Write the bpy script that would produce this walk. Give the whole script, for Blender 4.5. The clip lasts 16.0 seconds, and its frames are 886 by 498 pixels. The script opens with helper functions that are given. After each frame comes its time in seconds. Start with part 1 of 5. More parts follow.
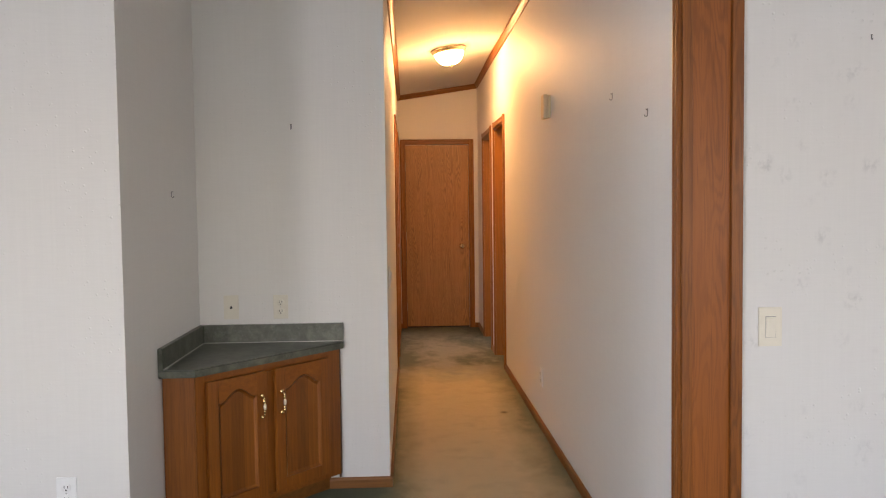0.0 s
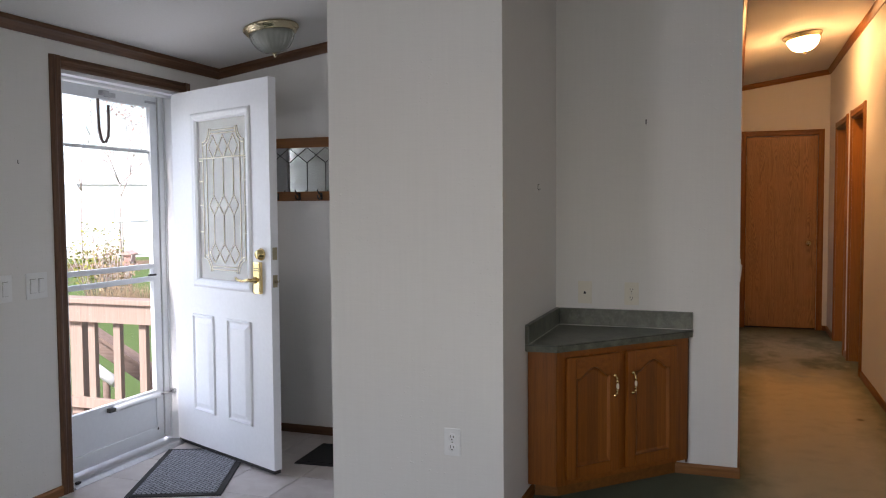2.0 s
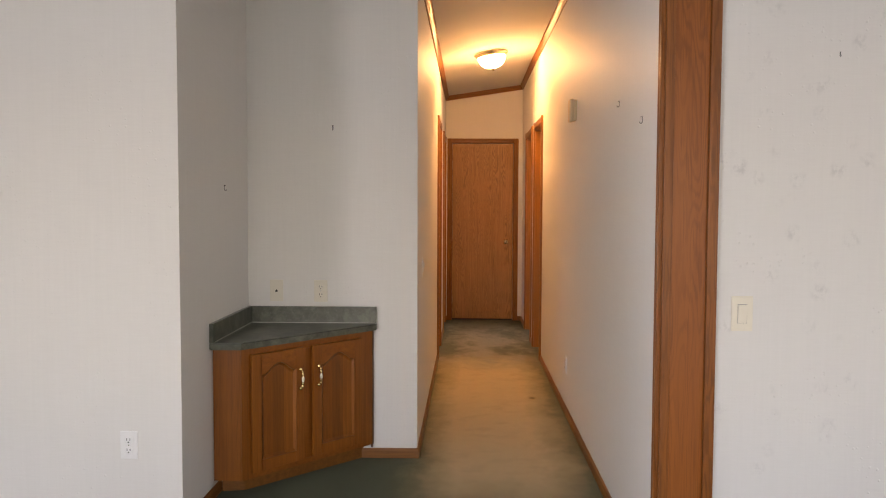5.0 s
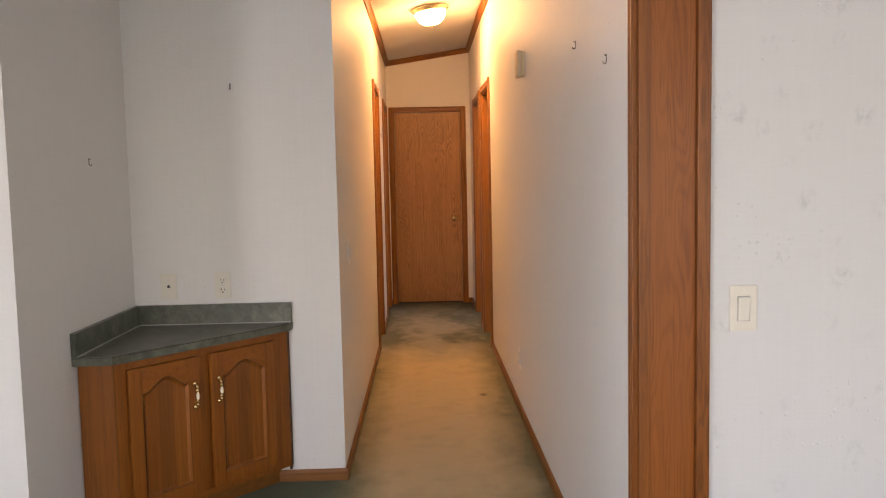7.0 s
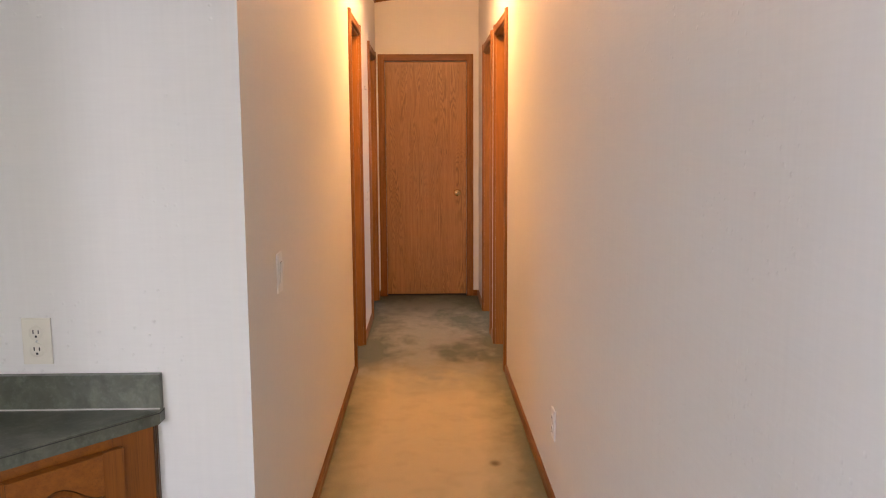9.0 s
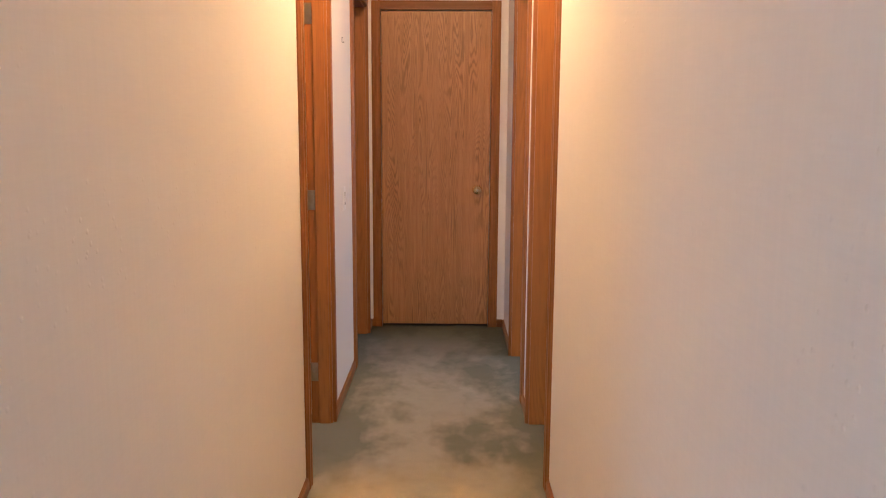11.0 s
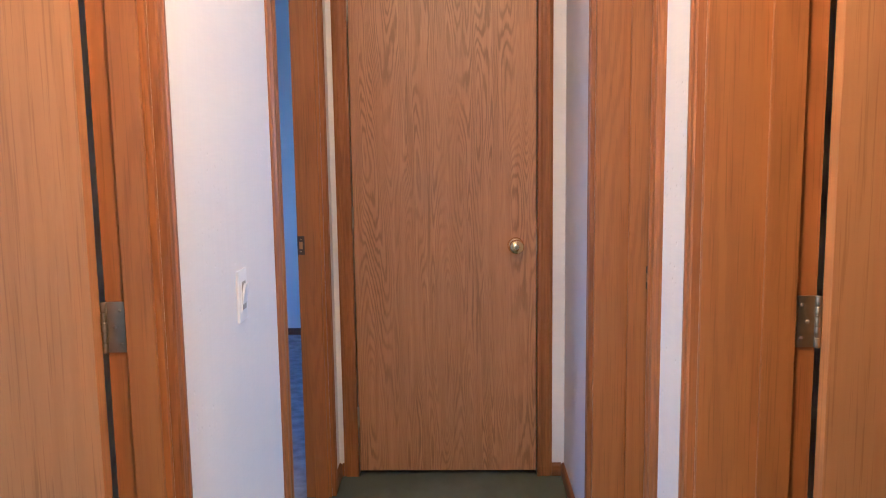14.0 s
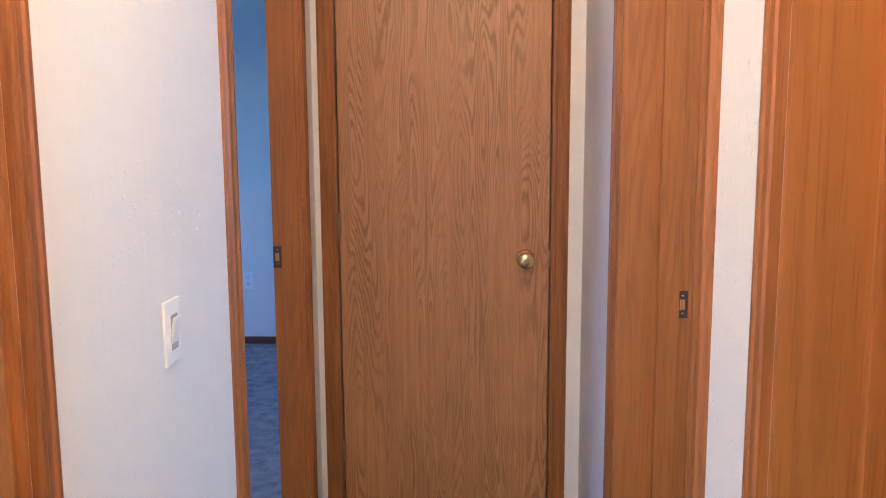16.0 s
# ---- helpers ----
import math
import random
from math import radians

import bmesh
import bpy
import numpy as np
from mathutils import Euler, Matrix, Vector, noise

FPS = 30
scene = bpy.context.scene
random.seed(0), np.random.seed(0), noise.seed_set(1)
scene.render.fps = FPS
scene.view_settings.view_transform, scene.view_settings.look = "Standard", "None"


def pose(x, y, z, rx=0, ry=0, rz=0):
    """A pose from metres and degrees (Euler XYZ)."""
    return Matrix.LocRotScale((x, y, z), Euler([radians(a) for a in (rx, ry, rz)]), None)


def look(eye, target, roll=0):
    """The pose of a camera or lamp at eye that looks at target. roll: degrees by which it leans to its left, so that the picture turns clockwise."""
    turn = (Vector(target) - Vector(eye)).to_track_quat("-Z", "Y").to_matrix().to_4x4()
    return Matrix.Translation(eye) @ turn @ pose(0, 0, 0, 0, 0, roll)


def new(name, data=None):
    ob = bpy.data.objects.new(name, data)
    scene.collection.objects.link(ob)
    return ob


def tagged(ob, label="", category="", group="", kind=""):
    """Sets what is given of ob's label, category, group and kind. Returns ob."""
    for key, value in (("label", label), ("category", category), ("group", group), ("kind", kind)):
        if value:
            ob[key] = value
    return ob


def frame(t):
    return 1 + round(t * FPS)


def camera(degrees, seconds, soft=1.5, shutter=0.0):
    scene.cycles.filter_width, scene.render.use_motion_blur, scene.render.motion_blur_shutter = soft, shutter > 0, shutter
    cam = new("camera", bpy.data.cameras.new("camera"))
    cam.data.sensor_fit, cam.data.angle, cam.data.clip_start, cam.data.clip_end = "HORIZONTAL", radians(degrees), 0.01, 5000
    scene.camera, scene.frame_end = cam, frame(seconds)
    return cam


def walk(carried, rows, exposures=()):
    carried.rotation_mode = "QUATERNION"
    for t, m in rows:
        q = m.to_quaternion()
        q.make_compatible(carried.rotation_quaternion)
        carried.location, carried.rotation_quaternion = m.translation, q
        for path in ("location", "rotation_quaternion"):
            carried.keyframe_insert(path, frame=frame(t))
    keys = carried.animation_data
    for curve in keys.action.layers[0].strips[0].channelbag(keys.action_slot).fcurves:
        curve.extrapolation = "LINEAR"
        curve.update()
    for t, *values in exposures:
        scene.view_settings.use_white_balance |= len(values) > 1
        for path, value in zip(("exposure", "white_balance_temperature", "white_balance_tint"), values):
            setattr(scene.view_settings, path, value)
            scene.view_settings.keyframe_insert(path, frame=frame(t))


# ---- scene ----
cam = camera(57.1, 16.0, soft=1.1)
PATH = [
    (0, (0.105, 0.076, 1.348), (0.189, 2.072, 1.246), -0.7),
    (0.5, (0.042, 0.0, 1.347), (-0.07, 1.994, 1.244), -0.7),
    (1, (-0.002, -0.083, 1.339), (-0.391, 1.876, 1.24), -0.6),
    (1.5, (-0.036, -0.123, 1.341), (-0.611, 1.79, 1.238), -0.7),
    (2, (-0.021, -0.176, 1.33), (-0.697, 1.704, 1.225), -0.4),
    (2.5, (0.051, -0.237, 1.314), (-0.645, 1.635, 1.204), -0.0),
    (3, (0.108, -0.297, 1.306), (-0.595, 1.572, 1.194), 0.5),
    (3.5, (0.165, -0.295, 1.324), (-0.394, 1.622, 1.211), 1.3),
    (4, (0.2, -0.287, 1.335), (-0.117, 1.685, 1.23), 1.5),
    (4.5, (0.239, -0.287, 1.341), (0.094, 1.705, 1.237), 1.3),
    (7, (0.374, 0.423, 1.318), (0.419, 2.415, 1.151), -1.2),
    (7.5, (0.428, 0.831, 1.322), (0.484, 2.821, 1.129), -0.6),
    (8, (0.416, 1.207, 1.349), (0.481, 3.194, 1.132), -0.5),
    (10.5, (0.507, 3.416, 1.358), (0.490, 5.393, 1.053), 0.2),
    (11, (0.526, 3.869, 1.357), (0.509, 5.845, 1.046), 0.3),
    (11.5, (0.512, 4.258, 1.355), (0.482, 6.233, 1.042), 0.0),
    (12, (0.556, 4.629, 1.332), (0.515, 6.607, 1.041), -0.1),
    (12.5, (0.545, 5.030, 1.330), (0.509, 7.009, 1.040), -0.3),
    (13, (0.535, 5.388, 1.320), (0.504, 7.367, 1.039), -0.7),
    (13.5, (0.528, 5.785, 1.320), (0.492, 7.766, 1.048), -0.6),
    (14, (0.502, 6.079, 1.313), (0.451, 8.061, 1.051), -0.8),
    (14.5, (0.514, 6.302, 1.298), (0.457, 8.286, 1.048), -0.7),
    (15, (0.534, 6.439, 1.317), (0.446, 8.420, 1.057), -0.4),
    (15.5, (0.542, 6.474, 1.321), (0.450, 8.453, 1.049), -0.4),
    (16, (0.550, 6.477, 1.316), (0.459, 8.457, 1.045), -0.3),
]
EXPOSURES = [
    (0.0, 1.93, 6700, 18), (0.5, 1.92, 6750, 18), (1.0, 1.45, 6650, 17), (1.5, 1.02, 6550, 17), (2.5, 1.1, 6550, 17), (3.0, 1.1, 6550, 17), (3.5, 1.0, 6600, 18), (4.0, 1.4, 7100, 20), (4.5, 1.8, 7150, 20),
    (7.0, 1.97, 6950, 21), (7.5, 2.0, 6800, 20), (8.0, 2.2, 6600, 19), (10.5, 2.40, 5850, 24), (11.0, 2.43, 5200, 15), (12.0, 2.42, 4250, 12), (12.5, 2.36, 4100, 11), (13.0, 2.38, 4050, 11), (13.5, 2.55, 4100, 10), (14.0, 2.8, 4200, 9), (14.5, 2.95, 4250, 7), (16.0, 2.88, 4250, 5),
]
walk(cam, [(t, look(eye, target, roll)) for t, eye, target, roll in PATH], EXPOSURES)

# ---- world, sun, daylight, exposure ----
world = bpy.data.worlds.new("world")
scene.world = world
world.use_nodes = True
wn = world.node_tree
sky = wn.nodes.new("ShaderNodeTexSky")
sky.sky_type, sky.sun_disc = "NISHITA", False
sky.sun_elevation, sky.sun_rotation = radians(45), radians(185)
wn.links.new(sky.outputs[0], wn.nodes["Background"].inputs[0])
wn.nodes["Background"].inputs[1].default_value = 0.15


def lamp(name, kind, m, energy, colour, size=0.1, size_y=None, angle=None):
    data = bpy.data.lights.new(name, kind)
    data.energy, data.color = energy, colour
    if kind == "AREA":
        data.shape, data.size, data.size_y = "RECTANGLE", size, size_y or size
    elif kind == "POINT":
        data.shadow_soft_size = size
    elif angle:
        data.angle = radians(angle)
    ob = new(name, data)
    ob.matrix_world = m
    return ob


lamp("sun", "SUN", look((0, 0, 0), (0.06, 0.70, -0.70)), 5.0, (1.0, 0.97, 0.93), angle=14)
DAY = (0.95, 0.94, 1.0)
lamp("window_light_back", "AREA", look((-0.9, -3.42, 1.35), (-0.9, 0, 1.25)), 10.5, DAY, 2.3, 1.3)
lamp("window_light_dining", "AREA", look((2.2, -3.42, 1.35), (2.2, 0, 1.25)), 0.3, DAY, 1.5, 1.3)
lamp("window_light_side", "AREA", look((-2.96, -1.3, 1.3), (0, -1.0, 1.25)), 27, (0.92, 0.93, 1.0), 1.3, 1.1)
# added fill from an unseen, assumed east opening, to lighten the niche's side wall
lamp("added_fill_east", "AREA", look((3.95, -1.4, 1.4), (0, 0.5, 1.25)), 8.0, DAY, 1.5, 1.0)
# unseen window assumed in the left room, added to cool the right wall strip
lamp("assumed_window_room", "AREA", look((-2.90, 5.8, 1.4), (0, 6.6, 1.3)), 3.0, DAY, 1.2, 1.1)
lamp("doorway_light", "AREA", look((-3.30, 2.68, 1.10), (0, 2.74, 0.35)), 7.2, (0.78, 0.87, 1.0), 0.95, 1.7)
lamp("window_light_bedroom", "AREA", look((-2.94, 9.5, 1.35), (0, 9.5, 1.2)), 1.35, (0.055, 0.27, 1.0), 1.6, 1.2)
lamp("window_light_bath", "AREA", look((2.83, 8.45, 1.35), (0, 8.2, 1.1)), 3.3, (0.88, 0.94, 1.0), 0.9, 0.9)
lamp("hall_bulb", "POINT", pose(0.45, 6.83, 2.572), 2.6, (1.0, 0.51, 0.185), 0.03)

# ---- materials ----
class Mat:
    """A node material with a Principled surface and short calls for its nodes."""

    def __init__(self, name, colour=(0.8, 0.8, 0.8), rough=0.6, metal=0.0, spec=0.5):
        self.m = bpy.data.materials.new(name)
        self.m.use_nodes = True
        self.t = self.m.node_tree
        self.p = self.t.nodes["Principled BSDF"]
        self.p.inputs["Base Color"].default_value = (*colour, 1)
        self.p.inputs["Roughness"].default_value = rough
        self.p.inputs["Metallic"].default_value = metal
        self.p.inputs["Specular IOR Level"].default_value = spec

    def node(self, kind, ins=(), **props):
        n = self.t.nodes.new("ShaderNode" + kind)
        for key, value in props.items():
            setattr(n, key, value)
        for key, value in dict(ins).items():
            if isinstance(value, bpy.types.NodeSocket):
                self.t.links.new(value, n.inputs[key])
            else:
                n.inputs[key].default_value = value
        return n

    def coords(self, scale=(1, 1, 1), offset=(0, 0, 0), turn=(0, 0, 0)):
        tc = self.node("TexCoord")
        return self.node("Mapping", {"Vector": tc.outputs["Object"], "Scale": scale, "Location": offset, "Rotation": turn}).outputs[0]

    def noise(self, vec, scale, detail=4.0, rough=0.55, distortion=0.0):
        return self.node("TexNoise", {"Vector": vec, "Scale": scale, "Detail": detail, "Roughness": rough, "Distortion": distortion}).outputs[0]

    def ramp(self, fac, stops):
        n = self.node("ValToRGB", {"Fac": fac})
        e = n.color_ramp.elements
        while len(e) < len(stops):
            e.new(0.5)
        for el, (pos, col) in zip(e, stops):
            el.position, el.color = pos, (*col, 1) if len(col) == 3 else col
        return n.outputs[0]

    def mix(self, fac, a, b, blend="MIX"):
        n = self.node("Mix", data_type="RGBA", blend_type=blend)
        for key, value in ((0, fac), (6, a), (7, b)):
            if isinstance(value, bpy.types.NodeSocket):
                self.t.links.new(value, n.inputs[key])
            else:
                n.inputs[key].default_value = (*value, 1) if isinstance(value, tuple) else value
        return n.outputs[2]

    def maths(self, op, a, b=0.0, c=0.0):
        return self.node("Math", {0: a, 1: b, 2: c}, operation=op).outputs[0]

    def base(self, sock):
        self.t.links.new(sock, self.p.inputs["Base Color"])
        return self

    def rough(self, sock):
        self.t.links.new(sock, self.p.inputs["Roughness"])
        return self

    def bump(self, height, strength=0.2, distance=0.002):
        n = self.node("Bump", {"Height": height, "Strength": strength, "Distance": distance})
        self.t.links.new(n.outputs[0], self.p.inputs["Normal"])
        return self


def grey(v):
    return (v, v, v)


def wall_material(name, tone, sprigs=False):
    """Vinyl-faced wall panel: a woven print in fine upright threads, with faint stains; sprigs adds pale grey flower clusters."""
    w = Mat(name, tone, 0.55, spec=0.35)
    fine = w.noise(w.coords((90, 90, 3)), 1.0, 3)
    cross = w.noise(w.coords((14, 14, 160)), 1.0, 2)
    wide = w.noise(w.coords(), 1.3, 3)
    weave = w.mix(0.5, fine, cross)
    lo = tuple(c * 0.968 for c in tone)
    col = w.mix(w.ramp(weave, [(0.35, grey(0)), (0.65, grey(1))]), lo, tone)
    col = w.mix(w.ramp(wide, [(0.3, grey(0.0)), (0.75, grey(0.10))]), col, tuple(c * 0.8 for c in tone))
    if sprigs:
        vec = w.coords((1, 0.0, 1))
        spots = w.node("TexVoronoi", {"Vector": vec, "Scale": 10.0, "Randomness": 0.9})
        near = w.ramp(spots.outputs["Distance"], [(0.12, grey(1)), (0.36, grey(0))])
        petals = w.ramp(w.noise(w.coords((46, 0, 34)), 1.0, 3, 0.6), [(0.46, grey(0)), (0.66, grey(1))])
        col = w.mix(w.maths("MULTIPLY", w.maths("MULTIPLY", near, petals), 0.34), col, (0.30, 0.30, 0.31))
    w.base(col)
    dots = w.node("TexVoronoi", {"Vector": w.coords(), "Scale": 42}).outputs["Distance"]
    patch = w.ramp(w.noise(w.coords(), 3.0, 3), [(0.48, grey(0)), (0.60, grey(1))])
    lumps = w.maths("MULTIPLY", w.ramp(dots, [(0.06, grey(1)), (0.20, grey(0))]), patch)
    w.bump(w.mix(0.8, weave, lumps), 0.6, 0.003)
    return w.m


def wood_material(name, dark, light, grain="z", figure=0.0, rough=0.42, column=0.10, tight=1.0, rings=90.0):
    """Stained oak or oak print with the grain along one axis. figure: how strongly the looping growth rings show; rings: how close they run."""
    w = Mat(name, light, rough, spec=0.45)
    flat = {"x": (0.03, 1, 1), "y": (1, 0.03, 1), "z": (1, 1, 0.03)}[grain]
    s = 60 * tight
    streak = w.noise(w.coords(tuple(s * f for f in flat)), 1.0, 4, 0.6)
    pores = w.noise(w.coords(tuple(420 * tight * (f if f == 1 else 0.02) for f in flat)), 1.0, 2)
    wide = w.noise(w.coords(tuple(7 * f for f in flat)), 1.0, 3)
    tone = w.ramp(streak, [(0.25, dark), (0.5, tuple((a + b) / 2 for a, b in zip(dark, light))), (0.75, light)])
    tone = w.mix(w.ramp(wide, [(0.35, grey(0.0)), (0.7, grey(0.35))]), tone, dark)
    if figure > 0:
        field = w.noise(w.coords(tuple((1 if f == 1 else 0.085) / column for f in flat), (7.7, 2.9, 1.3)), 1.0, 1.2, 0.35)
        fray = w.noise(w.coords(tuple(170 * (1 if f == 1 else 0.12) for f in flat)), 1.0, 2)
        turn = w.maths("ADD", w.maths("MULTIPLY", field, rings), w.maths("MULTIPLY", fray, 4.5))
        wave = w.maths("MULTIPLY_ADD", w.maths("SINE", turn), 0.5, 0.5)
        fade = w.ramp(w.noise(w.coords(tuple(9 * (1 if f == 1 else 0.2) for f in flat), (3.1, 1.7, 0.4)), 1.0, 2), [(0.36, grey(0.12)), (0.62, grey(1))])
        band = w.maths("MULTIPLY", w.ramp(wave, [(0.35, grey(0)), (1.0, grey(1))]), fade)
        tone = w.mix(w.maths("MULTIPLY", band, figure), tone, tuple(c * 0.45 for c in dark))
    tone = w.mix(w.ramp(pores, [(0.56, grey(0)), (0.68, grey(0.4))]), tone, tuple(c * 0.5 for c in dark))
    w.base(tone)
    w.rough(w.ramp(streak, [(0.2, grey(rough + 0.1)), (0.8, grey(rough - 0.08))]))
    w.bump(pores, 0.12, 0.0006)
    return w.m


def plain(name, colour, rough=0.5, metal=0.0, grain=0.04, scale=40.0, bump=0.05, spec=0.5):
    """Paint, plastic or metal with slight unevenness of tone and gloss."""
    w = Mat(name, colour, rough, metal, spec)
    n = w.noise(w.coords(), scale, 4)
    w.base(w.mix(w.ramp(n, [(0.3, grey(0)), (0.7, grey(1))]), tuple(c * (1 - grain) for c in colour), colour))
    w.rough(w.ramp(w.noise(w.coords(), scale * 0.3, 3), [(0.2, grey(max(0.02, rough - 0.06))), (0.8, grey(min(1, rough + 0.08)))]))
    if bump:
        w.bump(n, bump, 0.0008)
    return w.m


WALL = wall_material("cream_wall_panel", (0.76, 0.745, 0.715))
SPRIG = wall_material("sprigged_wall_panel", (0.71, 0.70, 0.685), True)
OAK = (0.215, 0.078, 0.013), (0.36, 0.143, 0.026)
WOOD = wood_material("stained_oak_upright", *OAK, "z", 0.32, 0.42, 0.045, rings=60)
BOARD = wood_material("red_stained_oak_board", (0.262, 0.076, 0.012), (0.335, 0.102, 0.017), "z", 0.4, 0.38, 0.05, 0.6, 70)
TRIM = wood_material("red_stained_oak_trim", (0.185, 0.056, 0.009), (0.315, 0.102, 0.017), "z", 0.5, 0.38, 0.03, rings=50)
WOOD_X = wood_material("stained_oak_lengthwise_x", (0.16, 0.058, 0.010), (0.28, 0.108, 0.020), "x")
WOOD_Y = wood_material("stained_oak_lengthwise_y", (0.16, 0.058, 0.010), (0.28, 0.108, 0.020), "y")
JAMB = wood_material("stained_jamb", (0.325, 0.121, 0.0175), (0.38, 0.149, 0.022), "z", 0.28, 0.42, 0.13, 0.6, 100)
DARK_X = wood_material("dark_oak_trim_x", (0.075, 0.032, 0.014), (0.165, 0.075, 0.032), "x")
DARK_Y = wood_material("dark_oak_trim_y", (0.075, 0.032, 0.014), (0.165, 0.075, 0.032), "y")
DARK_Z = wood_material("dark_oak_trim_z", (0.075, 0.032, 0.014), (0.165, 0.075, 0.032), "z", 0.4, 0.42, 0.04)
DOOR = wood_material("oak_print_door", (0.37, 0.175, 0.054), (0.50, 0.256, 0.087), "z", 0.62, 0.42, 0.075, 1.0, 190)
DOOR_PLAIN = wood_material("light_oak_print_door", (0.44, 0.205, 0.060), (0.52, 0.262, 0.084), "z", 0.16, 0.42, 0.16, 0.6, 70)
CAB = wood_material("cabinet_oak", (0.205, 0.057, 0.006), (0.335, 0.106, 0.013), "z", 0.12, 0.36, 0.10)
CAB_X = wood_material("cabinet_oak_rail", (0.205, 0.057, 0.006), (0.335, 0.106, 0.013), "x", 0.0, 0.36)
PAINT = plain("white_paint", (0.80, 0.81, 0.83), 0.4, bump=0.08, scale=55)
STEEL_WHITE = plain("white_enamelled_aluminium", (0.74, 0.76, 0.78), 0.35, bump=0.02)
CEIL = plain("ceiling_panel_white", (0.74, 0.73, 0.71), 0.8, grain=0.05, scale=120, bump=0.15)
PLASTIC = plain("ivory_plastic", (0.75, 0.71, 0.61), 0.35, bump=0)
PLASTIC_W = plain("white_plastic", (0.82, 0.82, 0.81), 0.35, bump=0)
SLOT = plain("dark_slot", (0.03, 0.03, 0.03), 0.6, bump=0)
BRASS = plain("polished_brass", (0.84, 0.64, 0.30), 0.2, 1.0, bump=0, scale=90)
BRASS_PALE = plain("pale_antique_brass", (0.60, 0.53, 0.36), 0.24, 1.0, bump=0, scale=90)
BRASS_OLD = plain("dulled_brass", (0.42, 0.36, 0.24), 0.38, 1.0, grain=0.2, bump=0.05)
CHROME = plain("nickel", (0.62, 0.62, 0.60), 0.25, 1.0, bump=0)
RUBBER = plain("black_rubber", (0.025, 0.025, 0.027), 0.8)
ALU = plain("mill_aluminium", (0.50, 0.51, 0.53), 0.4, 1.0, grain=0.15)
DECK = wood_material("painted_deck_wood", (0.27, 0.20, 0.165), (0.35, 0.268, 0.222), "z", 0, 0.7)
DECK_DARK = wood_material("weathered_deck_wood", (0.16, 0.11, 0.09), (0.25, 0.18, 0.15), "x", 0, 0.8)


def laminate():
    w = Mat("green_marbled_laminate", (0.1, 0.12, 0.1), 0.32)
    a = w.noise(w.coords(), 14, 6, 0.62, 0.6)
    b = w.noise(w.coords(), 90, 3)
    col = w.ramp(a, [(0.3, (0.056, 0.062, 0.045)), (0.5, (0.092, 0.098, 0.072)), (0.72, (0.158, 0.160, 0.122))])
    w.base(w.mix(w.ramp(b, [(0.5, grey(0)), (0.75, grey(0.35))]), col, (0.19, 0.21, 0.18)))
    return w.m


STAIN = (0.715, 5.34)           # a small brown stain on the hall carpet


